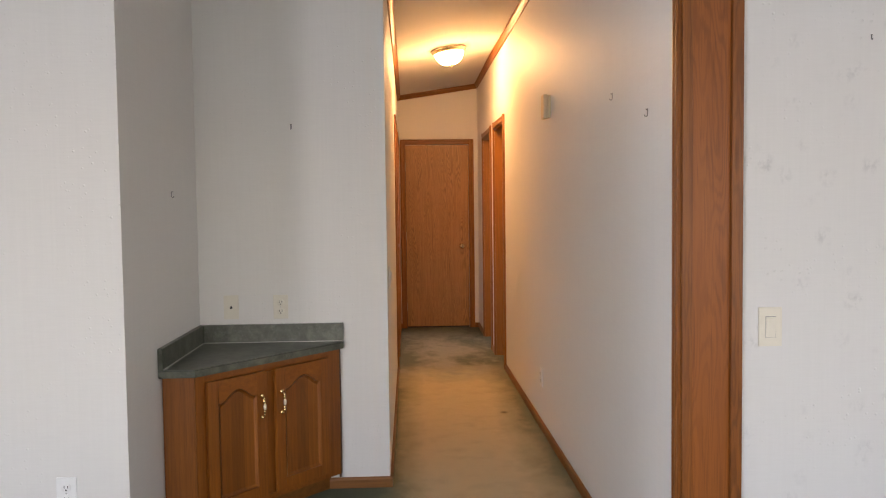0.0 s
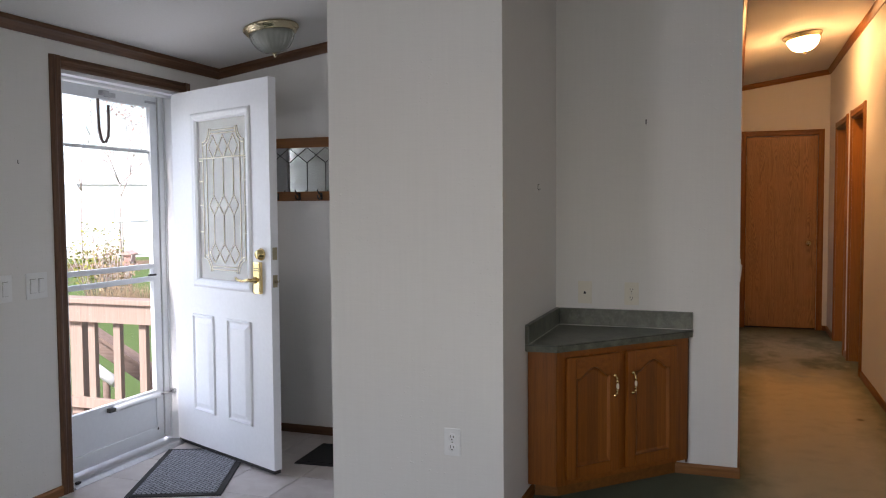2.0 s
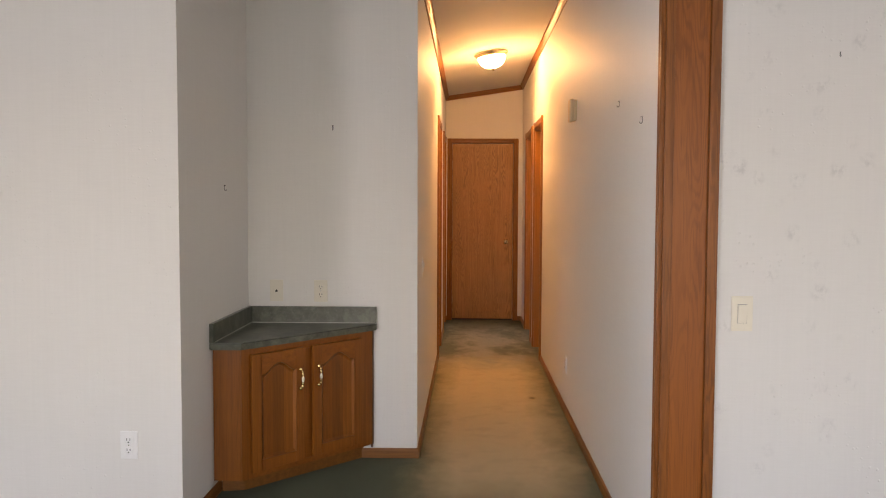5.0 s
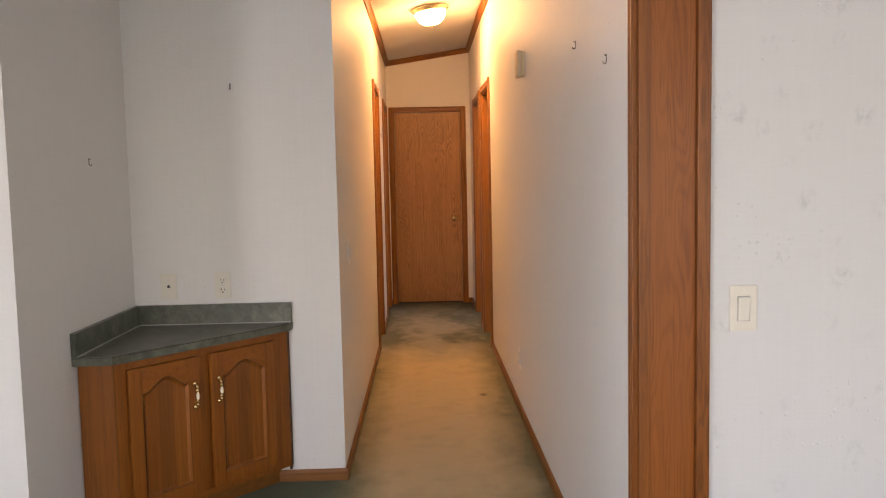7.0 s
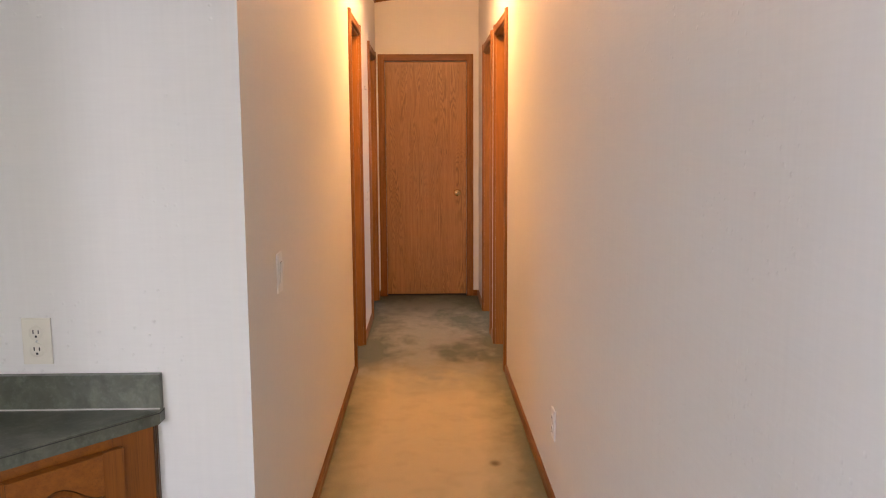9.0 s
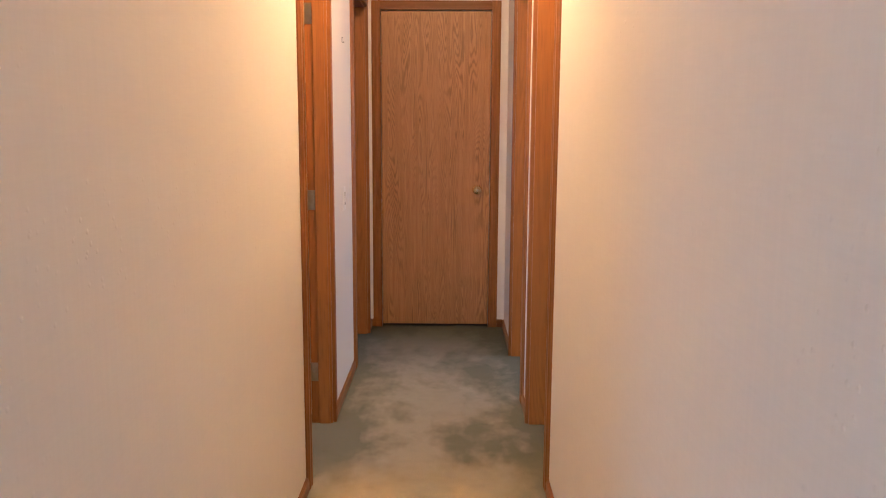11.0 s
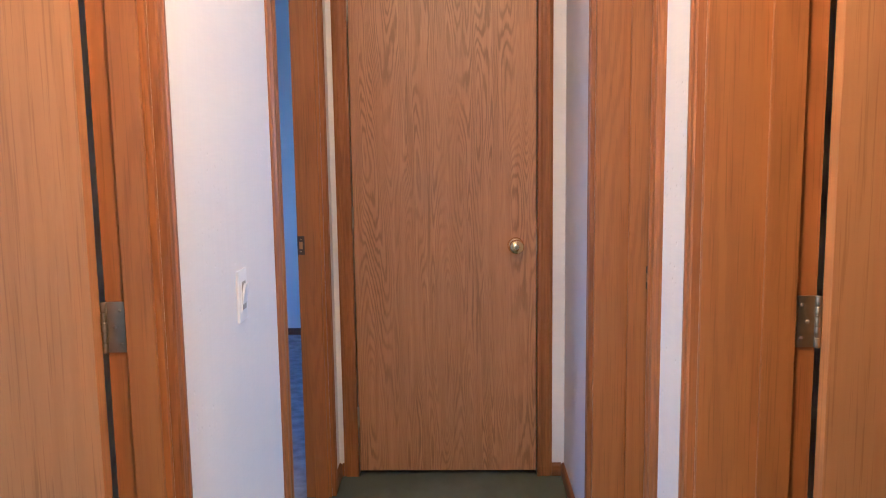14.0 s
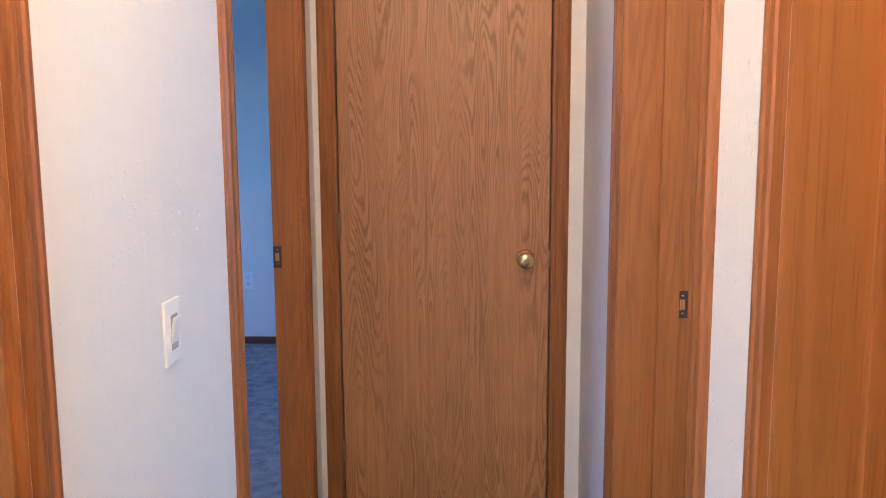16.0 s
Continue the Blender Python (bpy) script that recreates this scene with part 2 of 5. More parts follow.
def carpet():
    """Short green pile, trodden to tan along the middle of the hall, with darker brushed patches. The tan also carries
    some lamplight in its colour.
    """
    w = Mat("worn_green_carpet", (0.1, 0.12, 0.09), 0.95, spec=0.1)
    tc = w.node("TexCoord")
    sep = w.node("SeparateXYZ", {0: tc.outputs["Object"]})
    pile = w.noise(w.coords(), 420, 3, 0.7)
    tuft = w.node("TexVoronoi", {"Vector": w.coords(), "Scale": 260}).outputs["Distance"]
    brush = w.noise(w.coords((1.6, 0.8, 1), (0.4, 0.2, 0)), 1.7, 4, 0.5, 0.15)
    green = w.ramp(pile, [(0.3, (0.056, 0.074, 0.054)), (0.7, (0.110, 0.134, 0.099))])
    # tan wear, made paler and wider to carry the hall lamp's light
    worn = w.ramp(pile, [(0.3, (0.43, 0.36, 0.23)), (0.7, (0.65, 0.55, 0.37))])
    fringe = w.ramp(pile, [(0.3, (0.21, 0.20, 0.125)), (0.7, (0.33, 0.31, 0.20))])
    pale = w.ramp(pile, [(0.3, (0.25, 0.245, 0.205)), (0.7, (0.41, 0.40, 0.34))])
    along = w.maths("MULTIPLY", sep.outputs[1], 0.1)
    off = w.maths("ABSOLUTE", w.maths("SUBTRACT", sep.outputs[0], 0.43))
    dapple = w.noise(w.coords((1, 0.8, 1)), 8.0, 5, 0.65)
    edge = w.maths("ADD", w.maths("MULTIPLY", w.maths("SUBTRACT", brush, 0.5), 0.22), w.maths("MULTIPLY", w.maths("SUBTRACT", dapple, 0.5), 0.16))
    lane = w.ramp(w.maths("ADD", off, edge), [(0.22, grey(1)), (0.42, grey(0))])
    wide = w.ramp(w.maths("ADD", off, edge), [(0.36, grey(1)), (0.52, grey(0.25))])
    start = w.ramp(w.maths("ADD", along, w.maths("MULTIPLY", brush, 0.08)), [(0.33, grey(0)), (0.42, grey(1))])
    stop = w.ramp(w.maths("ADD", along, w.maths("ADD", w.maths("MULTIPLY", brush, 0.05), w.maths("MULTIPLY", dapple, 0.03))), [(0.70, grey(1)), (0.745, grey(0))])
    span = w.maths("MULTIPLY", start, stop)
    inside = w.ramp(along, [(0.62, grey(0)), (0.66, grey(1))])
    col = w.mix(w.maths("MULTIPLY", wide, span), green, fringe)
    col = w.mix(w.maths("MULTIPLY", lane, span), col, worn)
    tread = w.noise(w.coords((1.25, 0.75, 1), (2.3, 5.2, 0)), 2.6, 7, 0.62, 0.1)
    path = w.ramp(w.maths("ADD", w.maths("ADD", w.maths("MULTIPLY", off, 0.75), w.maths("MULTIPLY", w.maths("SUBTRACT", tread, 0.5), 1.2)), w.maths("MULTIPLY", w.maths("SUBTRACT", dapple, 0.5), 0.25)), [(0.04, grey(0.95)), (0.37, grey(0))])
    far = w.ramp(along, [(0.80, grey(1)), (0.90, grey(0.25))])
    col = w.mix(w.maths("MULTIPLY", w.maths("MULTIPLY", inside, far), w.maths("MAXIMUM", path, 0.3)), col, pale)
    # pale worn carpet by the entry, its colour raised further for doorway daylight
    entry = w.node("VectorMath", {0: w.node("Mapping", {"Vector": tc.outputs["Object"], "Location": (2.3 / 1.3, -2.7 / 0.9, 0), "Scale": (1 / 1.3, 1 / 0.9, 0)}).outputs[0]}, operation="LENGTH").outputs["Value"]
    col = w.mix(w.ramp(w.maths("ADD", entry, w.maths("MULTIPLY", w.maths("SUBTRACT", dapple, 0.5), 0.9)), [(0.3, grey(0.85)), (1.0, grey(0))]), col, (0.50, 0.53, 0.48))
    spot = w.node("VectorMath", {0: w.node("Mapping", {"Vector": tc.outputs["Object"], "Location": (-STAIN[0] / 0.04, -STAIN[1] / 0.055, 0), "Scale": (1 / 0.04, 1 / 0.055, 0)}).outputs[0]}, operation="LENGTH").outputs["Value"]
    col = w.mix(w.ramp(w.maths("ADD", spot, w.maths("MULTIPLY", pile, 0.4)), [(0.35, grey(0.75)), (1.0, grey(0))]), col, (0.10, 0.075, 0.04))
    col = w.mix(w.ramp(w.noise(w.coords(), 7.0, 4, 0.6), [(0.50, grey(0)), (0.75, grey(0.18))]), col, (0.09, 0.095, 0.07))
    w.base(col)
    w.bump(w.mix(0.5, pile, tuft), 0.6, 0.005)
    return w.m


def tile_material():
    w = Mat("beige_stone_tile", (0.6, 0.55, 0.53), 0.33)
    a = w.noise(w.coords(), 5, 6, 0.6, 0.4)
    info = w.node("ObjectInfo").outputs["Random"]
    col = w.ramp(a, [(0.3, (0.50, 0.445, 0.425)), (0.55, (0.62, 0.57, 0.55)), (0.8, (0.71, 0.67, 0.655))])
    w.base(w.mix(w.maths("MULTIPLY", info, 0.3), col, (0.54, 0.49, 0.475)))
    w.bump(w.noise(w.coords(), 60, 3), 0.1, 0.001)
    return w.m


def glass(name, tint=(1, 1, 1), rough=0.0, bumpy=0.0):
    w = Mat(name, tint, rough)
    w.p.inputs["Transmission Weight"].default_value = 1.0
    w.p.inputs["IOR"].default_value = 1.45 if bumpy else 1.02
    if bumpy:
        w.bump(w.noise(w.coords(), 130, 2), bumpy, 0.003)
    return w.m


def lit_glass():
    w = Mat("lit_frosted_glass", (0.9, 0.85, 0.75), 0.4)
    w.p.inputs["Emission Color"].default_value = (1.0, 0.53, 0.20, 1)
    w.p.inputs["Emission Strength"].default_value = 25.0
    return w.m


def mat_fibre(name, dark, light, scale):
    w = Mat(name, light, 0.95, spec=0.1)
    v = w.node("TexBrick", {"Vector": w.coords((1, 1, 1), turn=(0, 0, 0.4)), "Color1": (*light, 1), "Color2": (*(c * 0.8 for c in light), 1), "Mortar": (*dark, 1), "Scale": scale, "Mortar Size": 0.03, "Brick Width": 0.5, "Row Height": 0.28})
    n = w.noise(w.coords(), 300, 3)
    w.base(w.mix(w.ramp(n, [(0.4, grey(0)), (0.7, grey(0.5))]), v.outputs[0], dark))
    w.bump(w.mix(0.5, v.outputs["Fac"], n), 0.8, 0.003)
    return w.m


def ground_material():
    """Lawn with fallen leaves and bare beds farther off."""
    w = Mat("lawn_and_leaf_litter", (0.1, 0.2, 0.05), 0.95, spec=0.1)
    blade = w.noise(w.coords(), 60, 4, 0.7)
    lawn = w.ramp(blade, [(0.3, (0.06, 0.10, 0.03)), (0.7, (0.15, 0.21, 0.075))])
    litter = w.ramp(w.noise(w.coords(), 26, 4, 0.7), [(0.35, (0.10, 0.06, 0.04)), (0.7, (0.32, 0.23, 0.17))])
    bed = w.ramp(w.noise(w.coords(), 0.22, 3, 0.5, 0.4), [(0.50, grey(0)), (0.56, grey(1))])
    scatter = w.ramp(w.noise(w.coords(), 9, 4), [(0.66, grey(0)), (0.70, grey(1))])
    w.base(w.mix(w.maths("MAXIMUM", bed, scatter), lawn, litter))
    w.bump(blade, 0.8, 0.03)
    return w.m


LAMINATE, CARPET, TILE = laminate(), carpet(), tile_material()
GROUT = plain("grey_grout", (0.36, 0.33, 0.315), 0.9)
PANE = glass("clear_glass")
RIPPLE = glass("rippled_glass", (0.86, 0.85, 0.81), 0.2, 0.9)
RIPPLE.node_tree.nodes["Principled BSDF"].inputs["Transmission Weight"].default_value = 0.55
FROST = plain("ribbed_bowl_glass", (0.56, 0.58, 0.53), 0.12, grain=0.12, scale=30)
FROST.node_tree.nodes["Principled BSDF"].inputs["Transmission Weight"].default_value = 0.6
LIT = lit_glass()
MIRROR = plain("old_mirror", (0.80, 0.84, 0.84), 0.03, 1.0, grain=0.1, scale=8, bump=0)
CAME = plain("brass_came", (0.88, 0.83, 0.70), 0.3, 0.0, bump=0)
BRONZE = plain("dark_bronze", (0.10, 0.07, 0.05), 0.35, 0.7, bump=0)
LEAD = plain("lead_came", (0.10, 0.10, 0.10), 0.5, 0.6, bump=0)
DOORMAT = mat_fibre("grey_ribbed_fibre", (0.06, 0.065, 0.075), (0.40, 0.41, 0.45), 17)
BLACKMAT = plain("black_fibre", (0.02, 0.02, 0.022), 0.95, grain=0.4, scale=200, bump=0.6)
GROUND = ground_material()

# ---- building helpers ----
def box(bm, x0, x1, y0, y1, z0, z1, bevel=0.0):
    """A box between two corners, with its edges rounded by bevel."""
    vs = [bm.verts.new((x, y, z)) for z in (z0, z1) for x, y in ((x0, y0), (x1, y0), (x1, y1), (x0, y1))]
    faces = [bm.faces.new([vs[i] for i in q]) for q in ((3, 2, 1, 0), (4, 5, 6, 7), (0, 1, 5, 4), (1, 2, 6, 5), (2, 3, 7, 6), (3, 0, 4, 7))]
    if bevel:
        edges = {e for f in faces for e in f.edges}
        bmesh.ops.bevel(bm, geom=list(edges), offset=bevel, segments=2, affect="EDGES", profile=0.7)


def prism(bm, poly, z0, z1):
    """An upright prism over a plan polygon that runs anticlockwise; z1 may be a function of x."""
    top = z1 if callable(z1) else (lambda x: z1)
    lo = [bm.verts.new((x, y, z0)) for x, y in poly]
    hi = [bm.verts.new((x, y, top(x))) for x, y in poly]
    bm.faces.new(lo[::-1])
    bm.faces.new(hi)
    n = len(poly)
    for i in range(n):
        bm.faces.new((lo[i], lo[(i + 1) % n], hi[(i + 1) % n], hi[i]))


def lathe(bm, profile, centre, axis="z", steps=28):
    """A turned shape: profile of (radius, height) along an axis through centre."""
    rings = []
    for r, h in profile:
        ring = []
        for k in range(steps):
            a = 2 * math.pi * k / steps
            c, s = r * math.cos(a), r * math.sin(a)
            off = {"z": (c, s, h), "y": (c, h, s), "x": (h, c, s)}[axis]
            ring.append(bm.verts.new([p + o for p, o in zip(centre, off)]))
        rings.append(ring)
    for a, b in zip(rings, rings[1:]):
        for k in range(steps):
            bm.faces.new((a[k], a[(k + 1) % steps], b[(k + 1) % steps], b[k]))
    if profile[0][0] > 1e-4:
        bm.faces.new(rings[0][::-1])
    if profile[-1][0] > 1e-4:
        bm.faces.new(rings[-1])
    bmesh.ops.recalc_face_normals(bm, faces=bm.faces)
    for f in bm.faces:
        f.smooth = True


def tube(bm, points, radius, sides=8, taper=None):
    """A round rod along a line of points."""
    pts = [Vector(p) for p in points]
    rings = []
    for i, p in enumerate(pts):
        d = (pts[min(i + 1, len(pts) - 1)] - pts[max(i - 1, 0)]).normalized()
        u = d.orthogonal().normalized() if i == 0 else (rings[-1][1] - d * rings[-1][1].dot(d)).normalized()
        v = d.cross(u)
        r = radius if taper is None else radius + (taper - radius) * i / (len(pts) - 1)
        rings.append(([bm.verts.new(p + r * (math.cos(a) * u + math.sin(a) * v)) for a in (2 * math.pi * k / sides for k in range(sides))], u))
    for (a, _), (b, _) in zip(rings, rings[1:]):
        for k in range(sides):
            f = bm.faces.new((a[k], a[(k + 1) % sides], b[(k + 1) % sides], b[k]))
            f.smooth = True
    bm.faces.new(rings[0][0][::-1])
    bm.faces.new(rings[-1][0])


def sweep(bm, profile, a, b, out, up=(0, 0, 1)):
    """A straight moulding from a to b; the profile's (u, v) runs along out and up."""
    a, b, out, up = Vector(a), Vector(b), Vector(out), Vector(up)
    A = [bm.verts.new(a + out * u + up * v) for u, v in profile]
    B = [bm.verts.new(b + out * u + up * v) for u, v in profile]
    n = len(profile)
    for i in range(n):
        bm.faces.new((A[i], A[(i + 1) % n], B[(i + 1) % n], B[i]))
    bm.faces.new(A[::-1])
    bm.faces.new(B)
    bmesh.ops.recalc_face_normals(bm, faces=bm.faces)


def thing(name, base, label, category, group="", kind=""):
    ob = new(name)
    ob.location = base
    ob.empty_display_size = 0.1
    return tagged(ob, label, category, group, kind)


def world_inverse(ob):
    m = ob.matrix_basis.copy()
    while ob.parent:
        m = ob.parent.matrix_basis @ ob.matrix_parent_inverse @ m
        ob = ob.parent
    return m.inverted()


def part(name, bm, material, parent=None, label=""):
    """Links a bmesh, in world coordinates, as one mesh object under a thing or a part."""
    me = bpy.data.meshes.new(name)
    bm.to_mesh(me)
    bm.free()
    me.materials.append(material)
    ob = new(name, me)
    if parent:
        inv = world_inverse(parent)
        ob.parent = parent
        ob.matrix_parent_inverse = inv
    return tagged(ob, label)


def boxes(*rows, bevel=0.0):
    bm = bmesh.new()
    for r in rows:
        box(bm, *r, bevel=bevel)
    return bm


def solid(name, material, rows, label, category, kind="structure"):
    return tagged(part(name, boxes(*rows), material), label, category, kind=kind)


# ---- plan: x across the house, y along the hall ----
HL, HR = 0.0, 0.888            # hall side walls
NICHE_Y, NICHE_X = 3.97, -0.892
BLOCK_Y, BLOCK_X = 2.95, -1.66  # front and far corner of the closet block
EXT = -2.945                   # inner face of the outside wall
END = 9.165                    # end wall of the hall
RW = 2.435                      # front end of the hall's right wall
BACK, EAST, NORTH = -3.5, 4.0, 11.55
RIDGE = 0.98


def ceil_z(x):
    return 2.585 + 0.148 * (x if x < RIDGE else 2 * RIDGE - x)


def wall(name, pieces, label, material=WALL):
    """A wall out of upright pieces (x0, x1, y0, y1[, z0[, z1]]); with no z1 it runs up to the sloping ceiling."""
    bm = bmesh.new()
    for piece in pieces:
        if isinstance(piece[0], tuple):
            corners = [p for p in piece if isinstance(p, tuple)]
            prism(bm, corners, piece[-1] if len(corners) < len(piece) else 0.0, lambda x: ceil_z(x) + 0.012)
            continue
        x0, x1, y0, y1, *z = piece
        ridge = x0 < RIDGE < x1
        prism(bm, [(x0, y0)] + [(RIDGE, y0)] * ridge + [(x1, y0), (x1, y1)] + [(RIDGE, y1)] * ridge + [(x0, y1)], z[0] if z else 0.0, z[1] if len(z) > 1 else (lambda x: ceil_z(x) + 0.012))
    return tagged(part(name, bm, material), label, "wall", kind="structure")


HM = 0.897                     # where it meets the first doorway
HN = 0.906                     # where the right wall starts; it runs a little out of true


def hall_x(y):
    return HN + (HM - HN) * (y - RW) / (6.765 - RW)


HEAD = 2.045                   # underside of the door heads
# openings along the hall, between the jambs
L1, L2 = (6.765, 7.405), (8.265, 8.975)
R1, R2 = (6.765, 7.405), (7.715, 8.485)
TL, TR = 0.094, 0.186          # wall thicknesses

wall("wall_hall_left", [(HL - TL, HL, NICHE_Y, L1[0]), (HL - TL, HL, L1[0], L1[1], HEAD), (HL - TL, HL, L1[1], L2[0]), (HL - TL, HL, L2[0], L2[1], HEAD), (HL - TL, HL, L2[1], NORTH)], "cream vinyl-faced hall wall with two doorways")
wall("wall_hall_right", [((HN, RW), (HN + TR, RW), (HM + TR, R1[0]), (HM, R1[0])), ((HM, R1[0]), (HM + TR, R1[0]), (HR + TR, R1[1]), (HR, R1[1]), HEAD), (HR, HR + TR, R1[1], R2[0]), (HR, HR + TR, R2[0], R2[1], HEAD), (HR, HR + TR, R2[1], NORTH)], "cream vinyl-faced hall wall with two doorways")
ED = (0.078, 0.782)            # end door opening
wall("wall_hall_end", [(HL, ED[0], END, END + 0.09), (ED[0], ED[1], END, END + 0.09, HEAD), (ED[1], HR, END, END + 0.09)], "cream vinyl-faced wall at the end of the hall")
wall("wall_niche_back", [(NICHE_X - 0.09, HL - TL, NICHE_Y, NICHE_Y + 0.09)], "cream vinyl-faced wall behind the corner cabinet")
wall("wall_niche_side", [(NICHE_X - 0.09, NICHE_X, BLOCK_Y, NICHE_Y)], "cream vinyl-faced side wall of the niche")
wall("wall_closet_front", [(BLOCK_X, NICHE_X - 0.09, BLOCK_Y, BLOCK_Y + 0.09)], "cream vinyl-faced front of the closet block")
wall("wall_closet_side", [(BLOCK_X, BLOCK_X + 0.09, BLOCK_Y + 0.09, 4.0)], "cream vinyl-faced side of the closet block")
wall("wall_entry_back", [(EXT, NICHE_X - 0.09, 4.0, 4.09)], "cream vinyl-faced wall at the back of the entry")
DY = (2.773, 3.665)            # front doorway
DT = 1.972
wall("wall_outside", [(EXT - 0.15, EXT, BACK, -1.95), (EXT - 0.15, EXT, -1.95, -0.65, 0, 0.75), (EXT - 0.15, EXT, -1.95, -0.65, 1.85), (EXT - 0.15, EXT, -0.65, DY[0]), (EXT - 0.15, EXT, DY[0], DY[1], DT), (EXT - 0.15, EXT, DY[1], 5.2), (EXT - 0.15, EXT, 5.2, 6.4, 0, 0.75), (EXT - 0.15, EXT, 5.2, 6.4, 1.9), (EXT - 0.15, EXT, 6.4, 8.8), (EXT - 0.15, EXT, 8.8, 10.2, 0, 0.75), (EXT - 0.15, EXT, 8.8, 10.2, 1.95), (EXT - 0.15, EXT, 10.2, NORTH)], "cream vinyl-faced outside wall with the front doorway")
wall("wall_kitchen", [(1.080, EAST, RW - 0.012, RW + 0.09)], "white wall panel with faint grey flower sprigs", SPRIG)
wall("wall_back", [(EXT, -2.05, BACK - 0.15, BACK), (-2.05, 0.25, BACK - 0.15, BACK, 0, 0.7), (-2.05, 0.25, BACK - 0.15, BACK, 2.0), (0.25, 1.45, BACK - 0.15, BACK), (1.45, 2.95, BACK - 0.15, BACK, 0, 0.7), (1.45, 2.95, BACK - 0.15, BACK, 2.0), (2.95, EAST, BACK - 0.15, BACK)], "cream wall with windows behind the walker")
# the opening is assumed and out of view; it goes with the east fill lamp
wall("wall_east", [(EAST, EAST + 0.15, BACK - 0.15, -2.15), (EAST, EAST + 0.15, -2.15, -0.65, 0, 0.85), (EAST, EAST + 0.15, -2.15, -0.65, 1.9), (EAST, EAST + 0.15, -0.65, NORTH)], "plain outside wall with an unseen opening for the fill lamp")
wall("wall_north", [(EXT, EAST, NORTH, NORTH + 0.15)], "plain outside wall")
# unseen; set close behind the open door so its hinge gap stays dark
wall("wall_between_bedrooms", [(EXT, HL - TL, 7.50, 7.58)], "plain unseen partition between two rooms")
# added out of view to narrow the room, so the bath lamp sits nearer
wall("wall_bath", [(2.9, 2.98, 7.6, NORTH)], "plain added wall, unseen, behind the bathroom lamp")
wall("wall_between_baths", [(HR + TR, EAST, 7.52, 7.6)], "plain unseen partition between two rooms")


def slab(name, x0, x1, y0, y1, material, label):
    bm = bmesh.new()
    xs = [x for x in (x0, RIDGE, x1) if x0 <= x <= x1]
    lo = [[bm.verts.new((x, y, ceil_z(x))) for x in xs] for y in (y0, y1)]
    hi = [[bm.verts.new((x, y, ceil_z(x) + 0.12)) for x in xs] for y in (y0, y1)]
    n = len(xs)
    for i in range(n - 1):
        bm.faces.new((lo[0][i], lo[1][i], lo[1][i + 1], lo[0][i + 1]))
        bm.faces.new((hi[0][i], hi[0][i + 1], hi[1][i + 1], hi[1][i]))
        bm.faces.new((lo[0][i], lo[0][i + 1], hi[0][i + 1], hi[0][i]))
        bm.faces.new((lo[1][i], hi[1][i], hi[1][i + 1], lo[1][i + 1]))
    for k in (0, n - 1):
        bm.faces.new((lo[0][k], lo[1][k], hi[1][k], hi[0][k]))
    bmesh.ops.recalc_face_normals(bm, faces=bm.faces)
    return tagged(part(name, bm, material), label, "ceiling", kind="structure")


slab("ceiling", EXT - 0.15, EAST + 0.15, BACK - 0.15, NORTH + 0.15, CEIL, "off-white panel ceiling, sloping up to the ridge")
TILE_EDGE = 2.69
solid("floor", CARPET, [(EXT, EAST, BACK, TILE_EDGE, -0.12, 0), (BLOCK_X, EAST, TILE_EDGE, NORTH, -0.12, 0), (EXT, BLOCK_X, 4.0, NORTH, -0.12, 0)], "worn green carpet, trodden to tan along the hall, lightened for lamplight", "carpet")

solid("bedroom_carpet", plain("grey_bedroom_carpet", (0.40, 0.39, 0.40), 0.95, grain=0.45, scale=16, bump=0.5, spec=0.1), [(EXT, HL - TL, 7.58, NORTH, 0.0, 0.006)], "grey carpet in the bedroom", "carpet")
bm = bmesh.new()
prism(bm, [(-1.85, TILE_EDGE), (BLOCK_X, TILE_EDGE), (BLOCK_X, BLOCK_Y - 0.013), (BLOCK_X - 0.03, BLOCK_Y - 0.03)], 0.0, 0.0085)
tagged(part("carpet_corner", bm, CARPET), "green carpet cut on the slant at the entry corner", "carpet", kind="structure")

# ---- mouldings ----
CASING = [(0, 0), (0, 0.058), (0.006, 0.058), (0.009, 0.052), (0.014, 0.046), (0.015, 0.036), (0.0125, 0.031), (0.0125, 0.020), (0.016, 0.012), (0.016, 0.004), (0.013, 0)]
CROWN = [(0, 0), (0.010, 0), (0.013, 0.006), (0.018, 0.018), (0.028, 0.032), (0.036, 0.037), (0.036, 0.052), (0, 0.052)]
BASE = [(0, 0), (0.012, 0), (0.012, 0.040), (0.009, 0.047), (0.004, 0.051), (0, 0.051)]


def crown(a, b, out, material, label="stained wood crown moulding under the ceiling"):
    bm = bmesh.new()
    top = lambda p: (p[0], p[1], ceil_z(p[0]) - 0.054)
    if a[1] == b[1]:
        sweep(bm, CROWN, top(a), top(b), out)
    else:
        rise = 0.148 * out[0]
        sweep(bm, [(u, v + (rise * u if v > 0.04 else 0)) for u, v in CROWN], top(a), top(b), out)
    return tagged(part("crown_trim", bm, material), label, "moulding", kind="structure")


crown((HL, NICHE_Y, 0), (HL, END, 0), (1, 0, 0), WOOD_Y)
crown((HN, RW, 0), (HM, R1[0], 0), (-1, 0, 0), WOOD_Y)
crown((HM, R1[0], 0), (HR, R1[1], 0), (-1, 0, 0), WOOD_Y)
crown((HR, R1[1], 0), (HR, END, 0), (-1, 0, 0), WOOD_Y)
crown((HL, END, 0), (HR, END, 0), (0, -1, 0), WOOD_X)
crown((NICHE_X, NICHE_Y, 0), (HL, NICHE_Y, 0), (0, -1, 0), DARK_X)
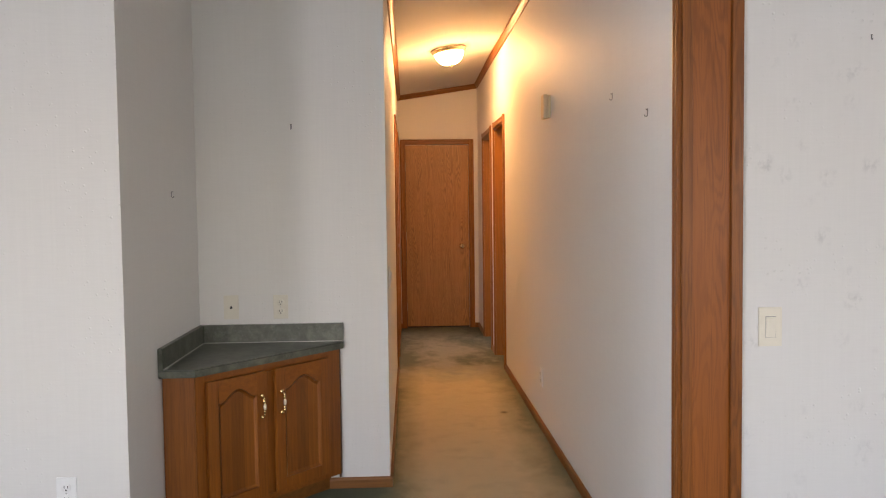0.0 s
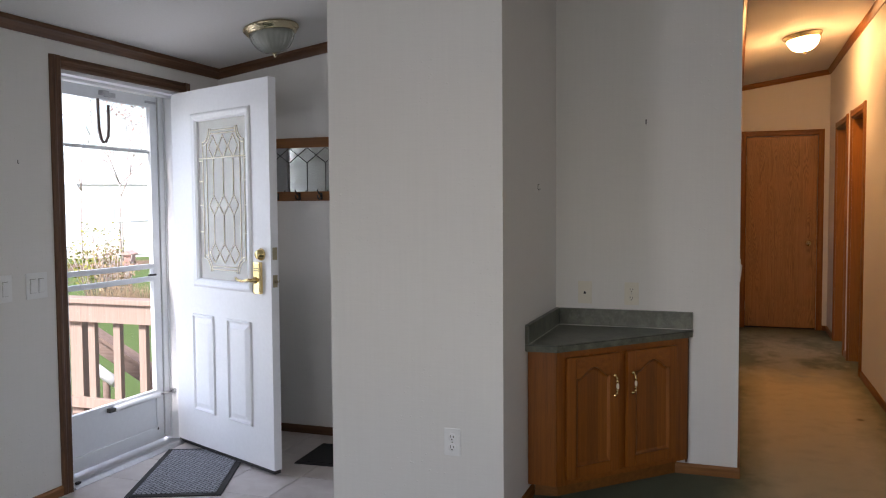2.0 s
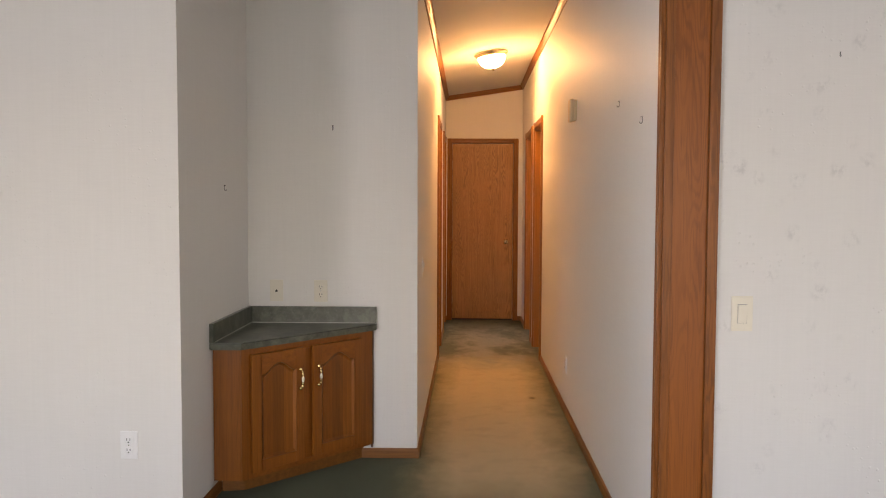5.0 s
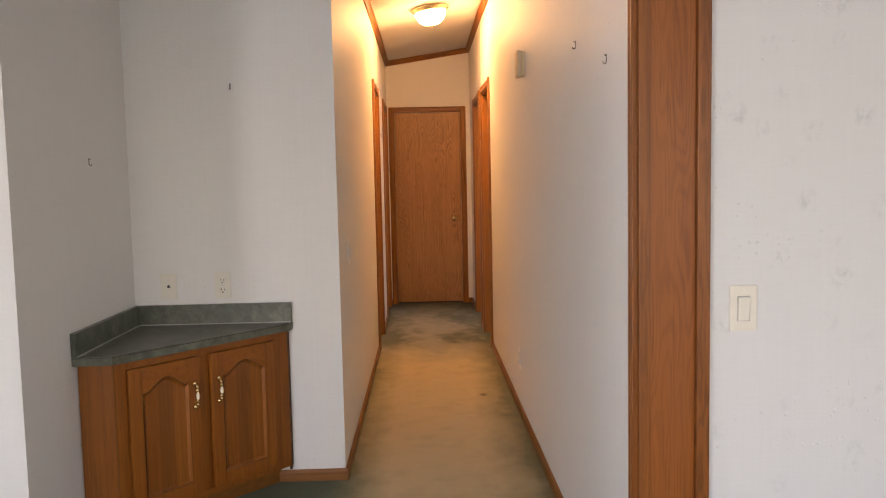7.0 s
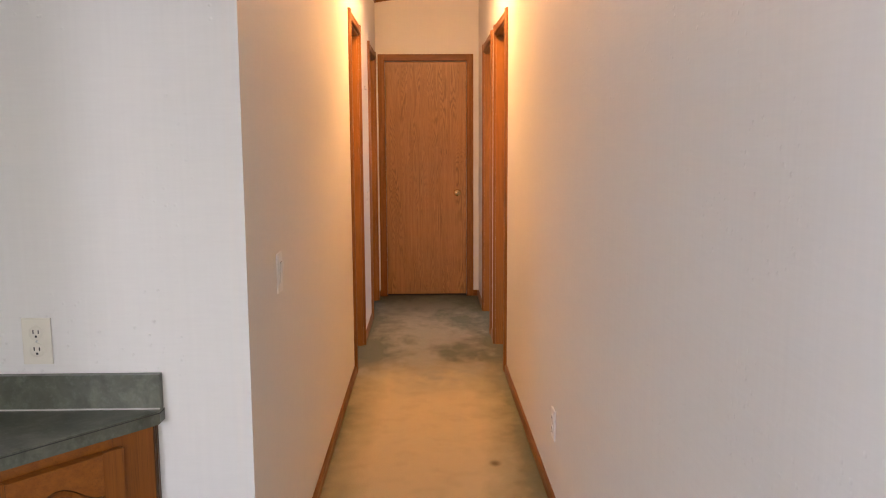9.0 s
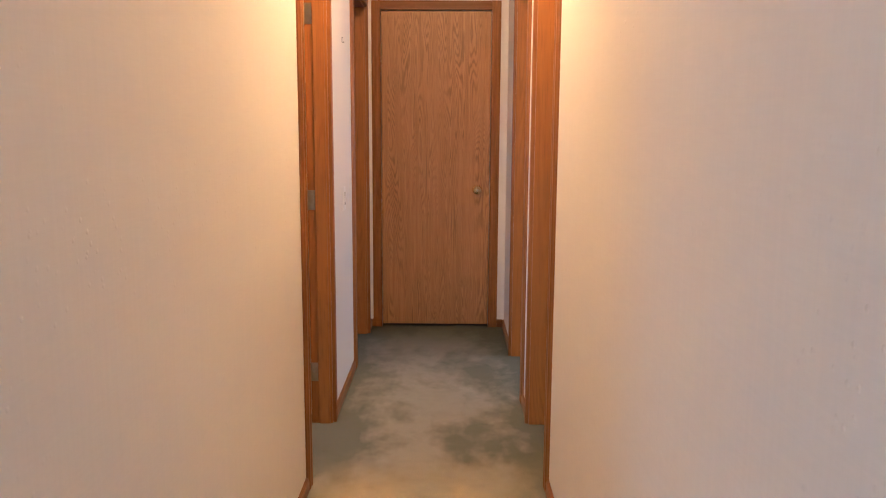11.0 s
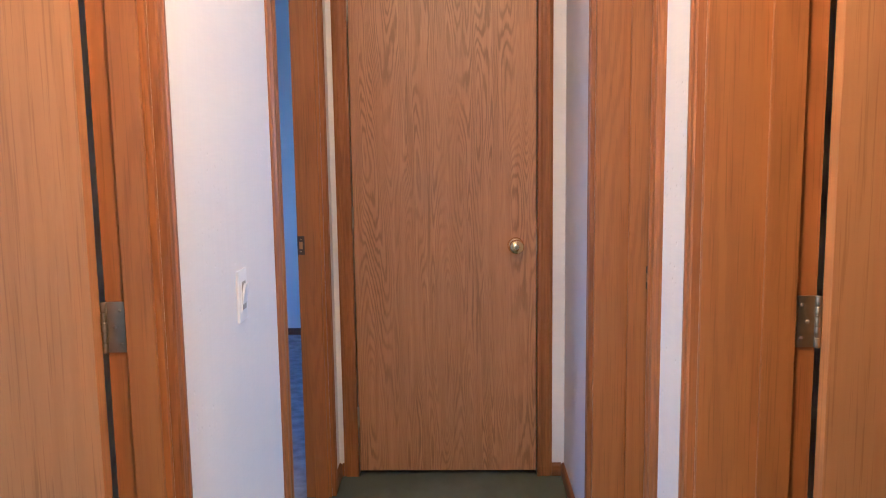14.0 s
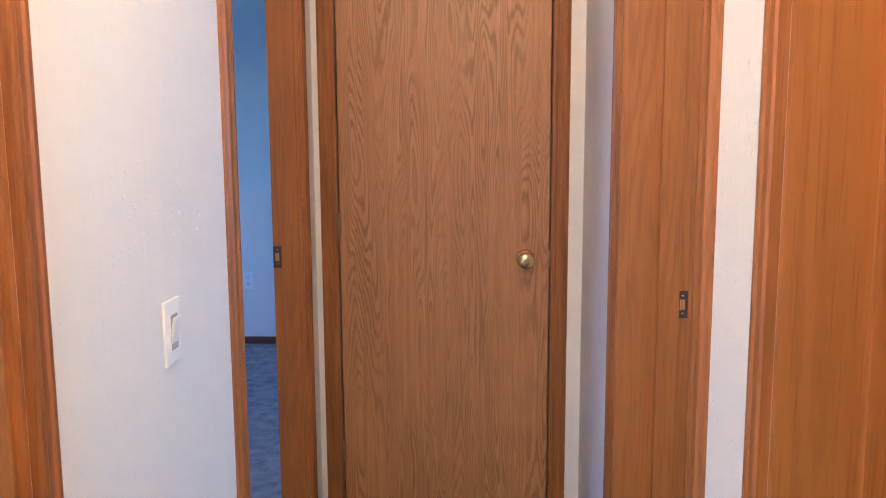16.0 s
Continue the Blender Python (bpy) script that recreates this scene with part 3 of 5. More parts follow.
crown((NICHE_X, BLOCK_Y, 0), (NICHE_X, NICHE_Y, 0), (1, 0, 0), DARK_Y)
crown((BLOCK_X, BLOCK_Y, 0), (NICHE_X, BLOCK_Y, 0), (0, -1, 0), DARK_X)
crown((BLOCK_X, BLOCK_Y, 0), (BLOCK_X, 4.0, 0), (-1, 0, 0), DARK_Y)
crown((EXT, 4.0, 0), (BLOCK_X, 4.0, 0), (0, -1, 0), DARK_X)
crown((EXT, BACK, 0), (EXT, 4.0, 0), (1, 0, 0), DARK_Y)


def baseboard(a, b, out, material):
    bm = bmesh.new()
    sweep(bm, BASE, (*a, 0), (*b, 0), out)
    return tagged(part("baseboard", bm, material), "low stained wood baseboard", "baseboard", kind="structure")


CW = 0.058
baseboard((HL, NICHE_Y), (HL, L1[0] - CW), (1, 0, 0), WOOD_Y)
baseboard((HL, L1[1] + CW), (HL, L2[0] - CW), (1, 0, 0), WOOD_Y)
baseboard((hall_x(RW + CW), RW + CW), (hall_x(R1[0] - CW), R1[0] - CW), (-1, 0, 0), WOOD_Y)
baseboard((HR, R1[1] + CW), (HR, R2[0] - CW), (-1, 0, 0), WOOD_Y)
baseboard((HR, R2[1] + CW), (HR, END), (-1, 0, 0), WOOD_Y)
baseboard((HL, L2[1] + CW), (HL, END), (1, 0, 0), WOOD_Y)
baseboard((HL + 0.012, END), (ED[0] - CW, END), (0, -1, 0), WOOD_X)
baseboard((ED[1] + CW, END), (HR - 0.012, END), (0, -1, 0), WOOD_X)
baseboard((-0.292, NICHE_Y), (HL + 0.012, NICHE_Y), (0, -1, 0), WOOD_X)
baseboard((NICHE_X, BLOCK_Y - 0.012), (NICHE_X, 3.44), (1, 0, 0), WOOD_Y)
baseboard((BLOCK_X - 0.012, BLOCK_Y), (NICHE_X, BLOCK_Y), (0, -1, 0), WOOD_X)
baseboard((BLOCK_X, BLOCK_Y), (BLOCK_X, 4.0), (-1, 0, 0), DARK_Y)
baseboard((EXT, 4.0), (BLOCK_X, 4.0), (0, -1, 0), DARK_X)
baseboard((EXT, BACK), (EXT, DY[0] - CW), (1, 0, 0), WOOD_Y)
baseboard((EXT, NORTH), (HL - TL, NORTH), (0, -1, 0), DARK_X)


def doorway(name, plane, out, y0, y1, thick, label, near=None):
    """The lining, stops and hall-side casing of a doorway in a wall along y; out is +1 where the hall lies towards +x."""
    root = thing(name, (plane, (y0 + y1) / 2, 0), label, "door frame", kind="structure")
    j = 0.012
    xa, xb = sorted((plane, plane - out * thick))
    for y, s in ((y0, 1), (y1, -1)):
        part("jamb", boxes((xa, xb, *sorted((y, y + s * j)), 0.0, HEAD), bevel=0.001), JAMB, root)
        part("stop", boxes((*sorted((plane - out * (thick - 0.035), plane - out * (thick - (0.084 if thick < 0.1 else 0.088)))), *sorted((y + s * j, y + s * (j + 0.009))), 0.0, HEAD - j), bevel=0.002), JAMB, root)
        bm = bmesh.new()
        px = near if near and s > 0 else plane
        sweep(bm, CASING, (px, y, 0), (px, y, HEAD + CW), (out, 0, 0), (0, -s, 0))
        part("casing", bm, WOOD, root)
    part("head_jamb", boxes((xa, xb, y0 + j, y1 - j, HEAD - j, HEAD)), WOOD_Y, root)
    bm = bmesh.new()
    sweep(bm, CASING, (near or plane, y0, HEAD), (plane, y1, HEAD), (out, 0, 0), (0, 0, 1))
    part("head_casing", bm, WOOD_Y, root)
    return root


doorway("door_frame_1", HL, 1, *L1, TL, "stained oak doorway casing and jambs along the hall")
f2 = doorway("door_frame_2", HL, 1, *L2, TL, "stained oak doorway casing with a brass strike plate")
doorway("door_frame_3", HR, -1, *R1, TR, "stained oak doorway casing and jambs along the hall", HM)
f4 = doorway("door_frame_4", HR, -1, *R2, TR, "stained oak doorway casing with a brass strike plate")


def strike(parent, x0, x1, y, z):
    bm = boxes((x0, x1, y - 0.0015, y, z - 0.034, z + 0.034), bevel=0.0005)
    p = part("strike_plate", bm, BRONZE, parent, "small dark bronze strike plate")
    xm = (x0 + x1) / 2
    part("latch_hole", boxes((xm - 0.006, xm + 0.006, y - 0.003, y - 0.001, z - 0.013, z + 0.013)), DOOR_PLAIN, p)
    for dz in (-0.022, 0.022):
        bm = bmesh.new()
        lathe(bm, [(0.0035, 0), (0.003, -0.0015), (0.0, -0.002)], (xm, y - 0.0015, z + dz), "y", 10)
        part("screw", bm, BRASS, p)


strike(f2, HL - 0.094, HL - 0.068, L2[1] - 0.012, 0.95)
strike(f4, HR + TR - 0.040, HR + TR - 0.012, R2[1] - 0.012, 0.905)

# end doorway
root = thing("door_frame_5", ((ED[0] + ED[1]) / 2, END, 0), "stained oak casing round the end door", "door frame", kind="structure")
for x, s in ((ED[0], 1), (ED[1], -1)):
    bm = bmesh.new()
    sweep(bm, CASING, (x, END, 0), (x, END, HEAD + CW), (0, -1, 0), (-s, 0, 0))
    part("casing", bm, WOOD, root)
    part("jamb", boxes((*sorted((x, x - s * 0.012)), END + 0.001, END + 0.09, 0, HEAD)), JAMB, root)
bm = bmesh.new()
sweep(bm, CASING, (ED[0], END, HEAD), (ED[1], END, HEAD), (0, -1, 0), (0, 0, 1))
part("head_casing", bm, WOOD_X, root)
part("backing", boxes((ED[0] - 0.012, ED[1] + 0.012, END + 0.06, END + 0.09, 0, HEAD)), SLOT, root)

# wood-wrapped end of the hall's right wall
root = thing("wall_end_trim", (0.97, RW, 0), "stained oak boards wrapping the end of the hall wall", "door trim", kind="structure")
top = ceil_z(RIDGE) - 0.01
bm = bmesh.new()
sweep(bm, CASING, (HN, RW, 0), (HN, RW, top), (-1, 0, 0), (0, 1, 0))
part("casing", bm, TRIM, root)
part("jamb_board", boxes((HN - 0.002, 0.934, RW - 0.016, RW - 0.001, 0, top), bevel=0.003), TRIM, root)
part("jamb_board", boxes((0.9345, 1.046, RW - 0.012, RW - 0.001, 0, top), bevel=0.0012), BOARD, root)
part("stop", boxes((1.0465, 1.080, RW - 0.026, RW - 0.001, 0, top), bevel=0.004), TRIM, root)


# ---- doors along the hall ----
def turned(bm, m):
    bmesh.ops.transform(bm, matrix=m, verts=bm.verts)
    return bm


def knob(parent, x, y, z, material=BRASS):
    """A round door knob on a rose, standing out towards -y."""
    bm = bmesh.new()
    lathe(bm, [(0.030, 0.0), (0.031, -0.004), (0.024, -0.010), (0.013, -0.014), (0.011, -0.030), (0.018, -0.036), (0.026, -0.044), (0.0275, -0.054), (0.024, -0.062), (0.012, -0.065), (0.0, -0.0655)], (x, y, z), "y")
    k = part("knob", bm, material, parent, "round polished brass knob")
    bm = bmesh.new()
    lathe(bm, [(0.009, -0.0650), (0.008, -0.067), (0.0, -0.0672)], (x, y, z), "y", 14)
    part("keyhole", bm, BRASS_OLD, k)


def hinge(parent, m, material=BRASS_OLD):
    """A butt hinge: one leaf flat on the jamb (facing -y), its barrel at x = 0."""
    bm = bmesh.new()
    box(bm, 0.004, 0.034, -0.002, 0.0, -0.043, 0.043, 0.0006)
    for z in (-0.028, 0.0, 0.028):
        lathe(bm, [(0.0035, -0.002), (0.003, -0.003), (0, -0.0033)], (0.020 + (0.006 if z else -0.004), 0, z), "y", 8)
    for k in range(5):
        z0 = -0.043 + k * 0.0172
        lathe(bm, [(0.0048, z0), (0.0052, z0 + 0.001), (0.0052, z0 + 0.0155), (0.0048, z0 + 0.0168)], (0, -0.004, 0), "z", 10)
    part("hinge", turned(bm, m), material, parent, "dulled brass butt hinge")


end_door = thing("hall_end_door", ((ED[0] + ED[1]) / 2, END + 0.02, 0), "closed flush oak-print door with a brass knob", "door")
part("panel", boxes((ED[0] + 0.003, ED[1] - 0.003, END + 0.004, END + 0.039, 0.018, HEAD - 0.004), bevel=0.0015), DOOR, end_door)
knob(end_door, 0.700, END + 0.004, 0.916)
part("latch", boxes((ED[1] - 0.0035, ED[1] - 0.0005, END + 0.001, END + 0.012, 0.885, 0.945)), BRASS_OLD, end_door)
for z in (0.24, 1.03, 1.80):
    bm = bmesh.new()
    for k in range(5):
        z0 = z - 0.043 + k * 0.0172
        lathe(bm, [(0.0048, z0), (0.0055, z0 + 0.001), (0.0055, z0 + 0.0155), (0.0048, z0 + 0.0168)], (ED[0] + 0.001, END - 0.002, 0), "z", 10)
    part("hinge", bm, BRASS_OLD, end_door)


def open_door(px, py, side, width, swing, label, material):
    """A flush door swung into its room about a pin at (px, py); side is -1 where the room lies towards -x."""
    d = thing("open_flush_door", (px, py, 0), label, "door", "flush oak-print doors")
    m = pose(px, py, 0, 0, 0, swing)
    bm = boxes((0.004 * side, side * width, -0.040, -0.005, 0.018, HEAD - 0.016) if side > 0 else (-width, -0.004, -0.040, -0.005, 0.018, HEAD - 0.016), bevel=0.0015)
    part("panel", turned(bm, m), material, d)
    bm = bmesh.new()
    kx = side * (width - 0.065)
    lathe(bm, [(0.030, -0.040), (0.030, -0.045), (0.013, -0.054), (0.011, -0.072), (0.026, -0.086), (0.027, -0.096), (0.0, -0.106)], (kx, 0, 0.93), "y")
    part("knob", turned(bm, m), BRASS, d)
    return d


dl = open_door(HL - TL - 0.004, L1[1] - 0.010, -1, 0.612, 4, "light oak-print flush door standing open into a room", DOOR_PLAIN)
dr_ = open_door(HR + TR + 0.004, R1[1] - 0.010, 1, 0.612, -2, "light oak-print flush door standing open into a dark room", DOOR_PLAIN)
for z in (0.24, 1.014, 1.80):
    hinge(dl, pose(HL - TL - 0.002, L1[1] - 0.0122, z))
    bm_m = Matrix.Translation((HR + TR + 0.002, R1[1] - 0.0122, z)) @ Matrix.Diagonal((-1, 1, 1, 1))
    hinge(dr_, bm_m)

# ---- corner cabinet and its top ----
cab = thing("corner_cabinet", (-0.6, 3.75, 0), "stained oak corner cabinet with two arched panel doors", "cabinet")
A, B = Vector((-0.750, 3.352, 0)), Vector((-0.236, 3.945, 0))
W = (B - A).length
U = (B - A).normalized()
FACE = Matrix(((U.x, -U.y, 0, A.x), (U.y, U.x, 0, A.y), (0, 0, 1, 0), (0, 0, 0, 1)))   # local x along the face, -y towards the room
bm = bmesh.new()
prism(bm, [(NICHE_X + 0.004, 3.347), (A.x - 0.012, 3.347), (A.x - 0.012, 3.366), (NICHE_X + 0.004, 3.366)], 0.078, 0.684)
part("side_panel", bm, CAB, cab)
bm = bmesh.new()
prism(bm, [(NICHE_X + 0.004, 3.367), (A.x - 0.006, 3.372), (B.x - 0.008, B.y + 0.012), (B.x - 0.008, NICHE_Y - 0.004), (NICHE_X + 0.004, NICHE_Y - 0.004)], 0.078, 0.684)
part("body", bm, CAB, cab)
bm = bmesh.new()
prism(bm, [(NICHE_X + 0.016, 3.43), (-0.775, 3.45), (-0.285, NICHE_Y - 0.004), (NICHE_X + 0.016, NICHE_Y - 0.004)], 0.0, 0.078)
part("toe_kick", bm, WOOD_X, cab, "stained wood toe kick")


def face_piece(name, x0, x1, z0, z1, y0, y1, material, parent, bevel=0.0012):
    return part(name, turned(boxes((x0, x1, y0, y1, z0, z1), bevel=bevel), FACE), material, parent)


D1, D2 = (0.030, 0.330), (0.380, 0.697)
face_piece("face_stile", -0.012, 0.045, 0.078, 0.684, -0.002, 0.014, CAB, cab)
face_piece("face_stile", 0.315, 0.395, 0.1035, 0.6435, -0.001, 0.014, CAB, cab)
face_piece("face_stile", 0.682, W, 0.078, 0.684, -0.002, 0.014, CAB, cab)
face_piece("face_rail", 0.0455, 0.6815, 0.644, 0.684, -0.002, 0.014, CAB_X, cab)
face_piece("face_rail", 0.0455, 0.6815, 0.078, 0.103, -0.002, 0.014, CAB_X, cab)
bm = bmesh.new()
prism(bm, [(B.x - 0.006, B.y + 0.016), (B.x + 0.006, B.y + 0.010), (B.x + 0.006, NICHE_Y - 0.002), (B.x - 0.006, NICHE_Y - 0.002)], 0.075, 0.684)
part("scribe_strip", bm, DARK_Z, cab, "dark scribe strip against the wall")


def arch(u):
    """Height of a cathedral arch over a panel, u from 0 to 1: flat shoulders, an ogee and a round crown."""
    e = abs(2 * u - 1)
    return 1.0 if e < 0.02 else (0.5 + 0.5 * math.cos(math.pi * min(1, e / 0.86))) ** 0.8


def cabinet_door(x0, x1, z0, z1, handle_x, name="door"):
    bm = bmesh.new()
    st, y0, y1, yp = 0.052, -0.024, -0.006, -0.012
    n = 25
    a, b = x0 + st, x1 - st
    low, rise = z1 - 0.098, 0.046
    xs = [a + (b - a) * i / (n - 1) for i in range(n)]
    zs = [low + rise * arch(i / (n - 1)) for i in range(n)]
    box(bm, x0, a, y0, y1, z0, z1, 0.0045)
    box(bm, b, x1, y0, y1, z0, z1, 0.0045)
    box(bm, a, b, y0, y1, z0, z0 + st, 0.0045)
    d = part(name, turned(bm, FACE), CAB, cab)
    bm = bmesh.new()
    for i in range(n - 1):
        vs = [(xs[i], y0, zs[i]), (xs[i + 1], y0, zs[i + 1]), (xs[i + 1], y0, z1 - 0.003), (xs[i], y0, z1 - 0.003)]
        bm.faces.new([bm.verts.new(v) for v in vs])
        vs = [(xs[i], y1, zs[i]), (xs[i + 1], y1, zs[i + 1]), (xs[i + 1], y0, zs[i + 1]), (xs[i], y0, zs[i])]
        bm.faces.new([bm.verts.new(v) for v in vs])
    bm.faces.new([bm.verts.new(v) for v in ((a, y0, z1 - 0.003), (b, y0, z1 - 0.003), (b, y1, z1), (a, y1, z1))])
    bmesh.ops.remove_doubles(bm, verts=bm.verts, dist=0.0002)
    bmesh.ops.recalc_face_normals(bm, faces=bm.faces)
    part("arched_rail", turned(bm, FACE), CAB_X, d)
    xs = [min(max(x, a + 0.0025), b - 0.0025) for x in xs]
    zs = [z - 0.003 for z in zs]
    zb = z0 + st + 0.0025
    # sunk field of three glued boards inside a sloped border
    for k in range(3):
        bm = bmesh.new()
        i0, i1 = k * 8, (k + 1) * 8
        inset = lambda i: (min(max(xs[i], a + 0.013), b - 0.013), zs[i] - 0.013)
        for i in range(i0, i1):
            (p, q), (r, s) = inset(i), inset(i + 1)
            bm.faces.new([bm.verts.new(v) for v in ((p, y0 + 0.011, z0 + st + 0.013), (r, y0 + 0.011, z0 + st + 0.013), (r, y0 + 0.011, s), (p, y0 + 0.011, q))])
            bm.faces.new([bm.verts.new(v) for v in ((p, y0 + 0.011, q), (r, y0 + 0.011, s), (xs[i + 1], y0 + 0.0015, zs[i + 1]), (xs[i], y0 + 0.0015, zs[i]))])
            bm.faces.new([bm.verts.new(v) for v in ((xs[i], y0 + 0.0015, zb), (xs[i + 1], y0 + 0.0015, zb), (r, y0 + 0.011, z0 + st + 0.013), (p, y0 + 0.011, z0 + st + 0.013))])
        if k == 0:
            bm.faces.new([bm.verts.new(v) for v in ((a + 0.0025, y0 + 0.0015, zb), (a + 0.013, y0 + 0.011, z0 + st + 0.013), (a + 0.013, y0 + 0.011, zs[0] - 0.013), (a + 0.0025, y0 + 0.0015, zs[0]))])
        if k == 2:
            bm.faces.new([bm.verts.new(v) for v in ((b - 0.0025, y0 + 0.0015, zb), (b - 0.0025, y0 + 0.0015, zs[-1]), (b - 0.013, y0 + 0.011, zs[-1] - 0.013), (b - 0.013, y0 + 0.011, z0 + st + 0.013))])
        bmesh.ops.remove_doubles(bm, verts=bm.verts, dist=0.0002)
        bmesh.ops.dissolve_degenerate(bm, edges=bm.edges, dist=0.0002)
        bmesh.ops.recalc_face_normals(bm, faces=bm.faces)
        part("panel_board", turned(bm, FACE), PANEL_BOARDS[k], d)
    face_piece("back_board", x0 + 0.012, x1 - 0.012, z0 + 0.012, z1 - 0.012, -0.0065, -0.0025, DARK_Z, d, 0.0)
    zc = z1 - 0.150
    bm = bmesh.new()
    tube(bm, [(handle_x, y0 - h, zc + s) for s, h in ((0.044, 0.004), (0.040, 0.015), (0.024, 0.021), (0.0, 0.023), (-0.024, 0.021), (-0.040, 0.015), (-0.044, 0.004))], 0.0035, 10)
    for s in (0.046, -0.046):
        lathe(bm, [(0.009, 0.0), (0.009, -0.004), (0.006, -0.009), (0, -0.011)], (handle_x, y0, zc + s), "y", 14)
    for s, r in ((0.034, 0.0062), (0.021, 0.0072), (-0.021, 0.0072), (-0.034, 0.0062)):
        lathe(bm, [(0.003, s - r), (r * 0.75, s - r * 0.7), (r, s), (r * 0.75, s + r * 0.7), (0.003, s + r)], (handle_x, y0 - 0.0205 + abs(s) * 0.08, zc), "z", 12)
    h = part("handle", turned(bm, FACE), BRASS, d, "bow handle of polished brass beads")
    bm = bmesh.new()
    lathe(bm, [(0.004, -0.013), (0.0062, -0.008), (0.0068, 0), (0.0062, 0.008), (0.004, 0.013)], (handle_x, y0 - 0.023, zc), "z", 14)
    part("grip", turned(bm, FACE), CREAM, h, "cream porcelain grip")


CREAM = plain("cream_porcelain", (0.78, 0.70, 0.52), 0.2, bump=0)
part("scribe_strip", boxes((B.x - 0.007, B.x + 0.003, B.y + 0.002, NICHE_Y - 0.003, 0.060, 0.684)), DARK_Z, cab, "dark narrow scribe strip against the wall")
PANEL_BOARDS = [wood_material("panel_board_oak", (0.20, 0.056, 0.006), (0.32, 0.102, 0.013), "z", 0.2, 0.36, 0.10), wood_material("panel_board_oak_dark", (0.165, 0.046, 0.006), (0.27, 0.086, 0.012), "z", 0.22, 0.36, 0.08), wood_material("panel_board_oak_light", (0.235, 0.070, 0.009), (0.36, 0.122, 0.017), "z", 0.15, 0.36, 0.12)]
cabinet_door(*D1, 0.108, 0.655, D1[1] - 0.030)
cabinet_door(*D2, 0.108, 0.655, D2[0] + 0.030)

top_ob = thing("countertop", (-0.6, 3.7, 0.69), "green marbled laminate corner top with a low backsplash", "countertop")
outline = [(NICHE_X + 0.002, 3.305), (-0.748, 3.312), (-0.238, 3.902), (-0.212, 3.932), (-0.212, NICHE_Y - 0.002), (NICHE_X + 0.002, NICHE_Y - 0.002)]
bm = bmesh.new()
prism(bm, outline, 0.685, 0.718)
bmesh.ops.bevel(bm, geom=[e for e in bm.edges if abs(e.verts[0].co.z - e.verts[1].co.z) < 1e-5], offset=0.0025, segments=2, affect="EDGES")
part("top", bm, LAMINATE, top_ob)
part("backsplash", boxes((NICHE_X + 0.021, -0.214, NICHE_Y - 0.021, NICHE_Y - 0.001, 0.718, 0.804), bevel=0.0015), LAMINATE, top_ob)
part("backsplash", boxes((NICHE_X + 0.001, NICHE_X + 0.020, 3.306, NICHE_Y - 0.001, 0.718, 0.804), bevel=0.0015), LAMINATE, top_ob)
bm = bmesh.new()
prism(bm, [(NICHE_X + 0.0018, 3.3043), (-0.7477, 3.3113), (-0.2374, 3.9015), (-0.2113, 3.9317), (-0.2113, NICHE_Y - 0.002), (-0.25, NICHE_Y - 0.003), (-0.25, 3.93), (-0.75, 3.35), (NICHE_X + 0.0018, 3.35)], 0.7125, 0.7148)
part("edge_seam", bm, SLOT, top_ob, "dark seam line along the front edge")
SEAM = plain("pale_caulk", (0.55, 0.54, 0.50), 0.6)
part("caulk_line", boxes((NICHE_X + 0.022, -0.216, NICHE_Y - 0.0245, NICHE_Y - 0.0215, 0.7182, 0.7212)), SEAM, top_ob)
part("caulk_line", boxes((NICHE_X + 0.0205, NICHE_X + 0.0235, 3.31, NICHE_Y - 0.025, 0.7182, 0.7212)), SEAM, top_ob)


# ---- wall plates ----
def plate_body(m, w, h, material, parent):
    bm = bmesh.new()
    box(bm, -w / 2, w / 2, -0.006, 0, -h / 2, h / 2, 0.0028)
    return part("plate", turned(bm, m), material, parent)


def outlet(m, label, material=PLASTIC):
    o = thing("wall_outlet", m.translation, label, "outlet")
    pl = plate_body(m, 0.070, 0.114, material, o)
    for z in (0.021, -0.021):
        bm = bmesh.new()
        lathe(bm, [(0.0165, -0.006), (0.0165, -0.008), (0.0155, -0.0085), (0, -0.0085)], (0, 0, z), "y", 18)
        r = part("socket", turned(bm, m), material, o)
        bm = boxes((-0.0075, -0.0050, -0.0092, -0.0084, z - 0.002, z + 0.008), (0.0050, 0.0075, -0.0092, -0.0084, z - 0.002, z + 0.007), (-0.0025, 0.0025, -0.0092, -0.0084, z - 0.011, z - 0.006))
        part("slots", turned(bm, m), SLOT, r)
    bm = bmesh.new()
    lathe(bm, [(0.003, -0.006), (0.0025, -0.0075), (0, -0.0078)], (0, 0, 0), "y", 10)
    part("screw", turned(bm, m), CHROME, o)
    return o


GAP = plain("shadowed_gap", (0.40, 0.39, 0.36), 0.7, bump=0)
CHIME = plain("aged_ivory_plastic", (0.72, 0.57, 0.34), 0.45)
DULL = plain("dull_steel", (0.20, 0.20, 0.20), 0.4, 0.8)


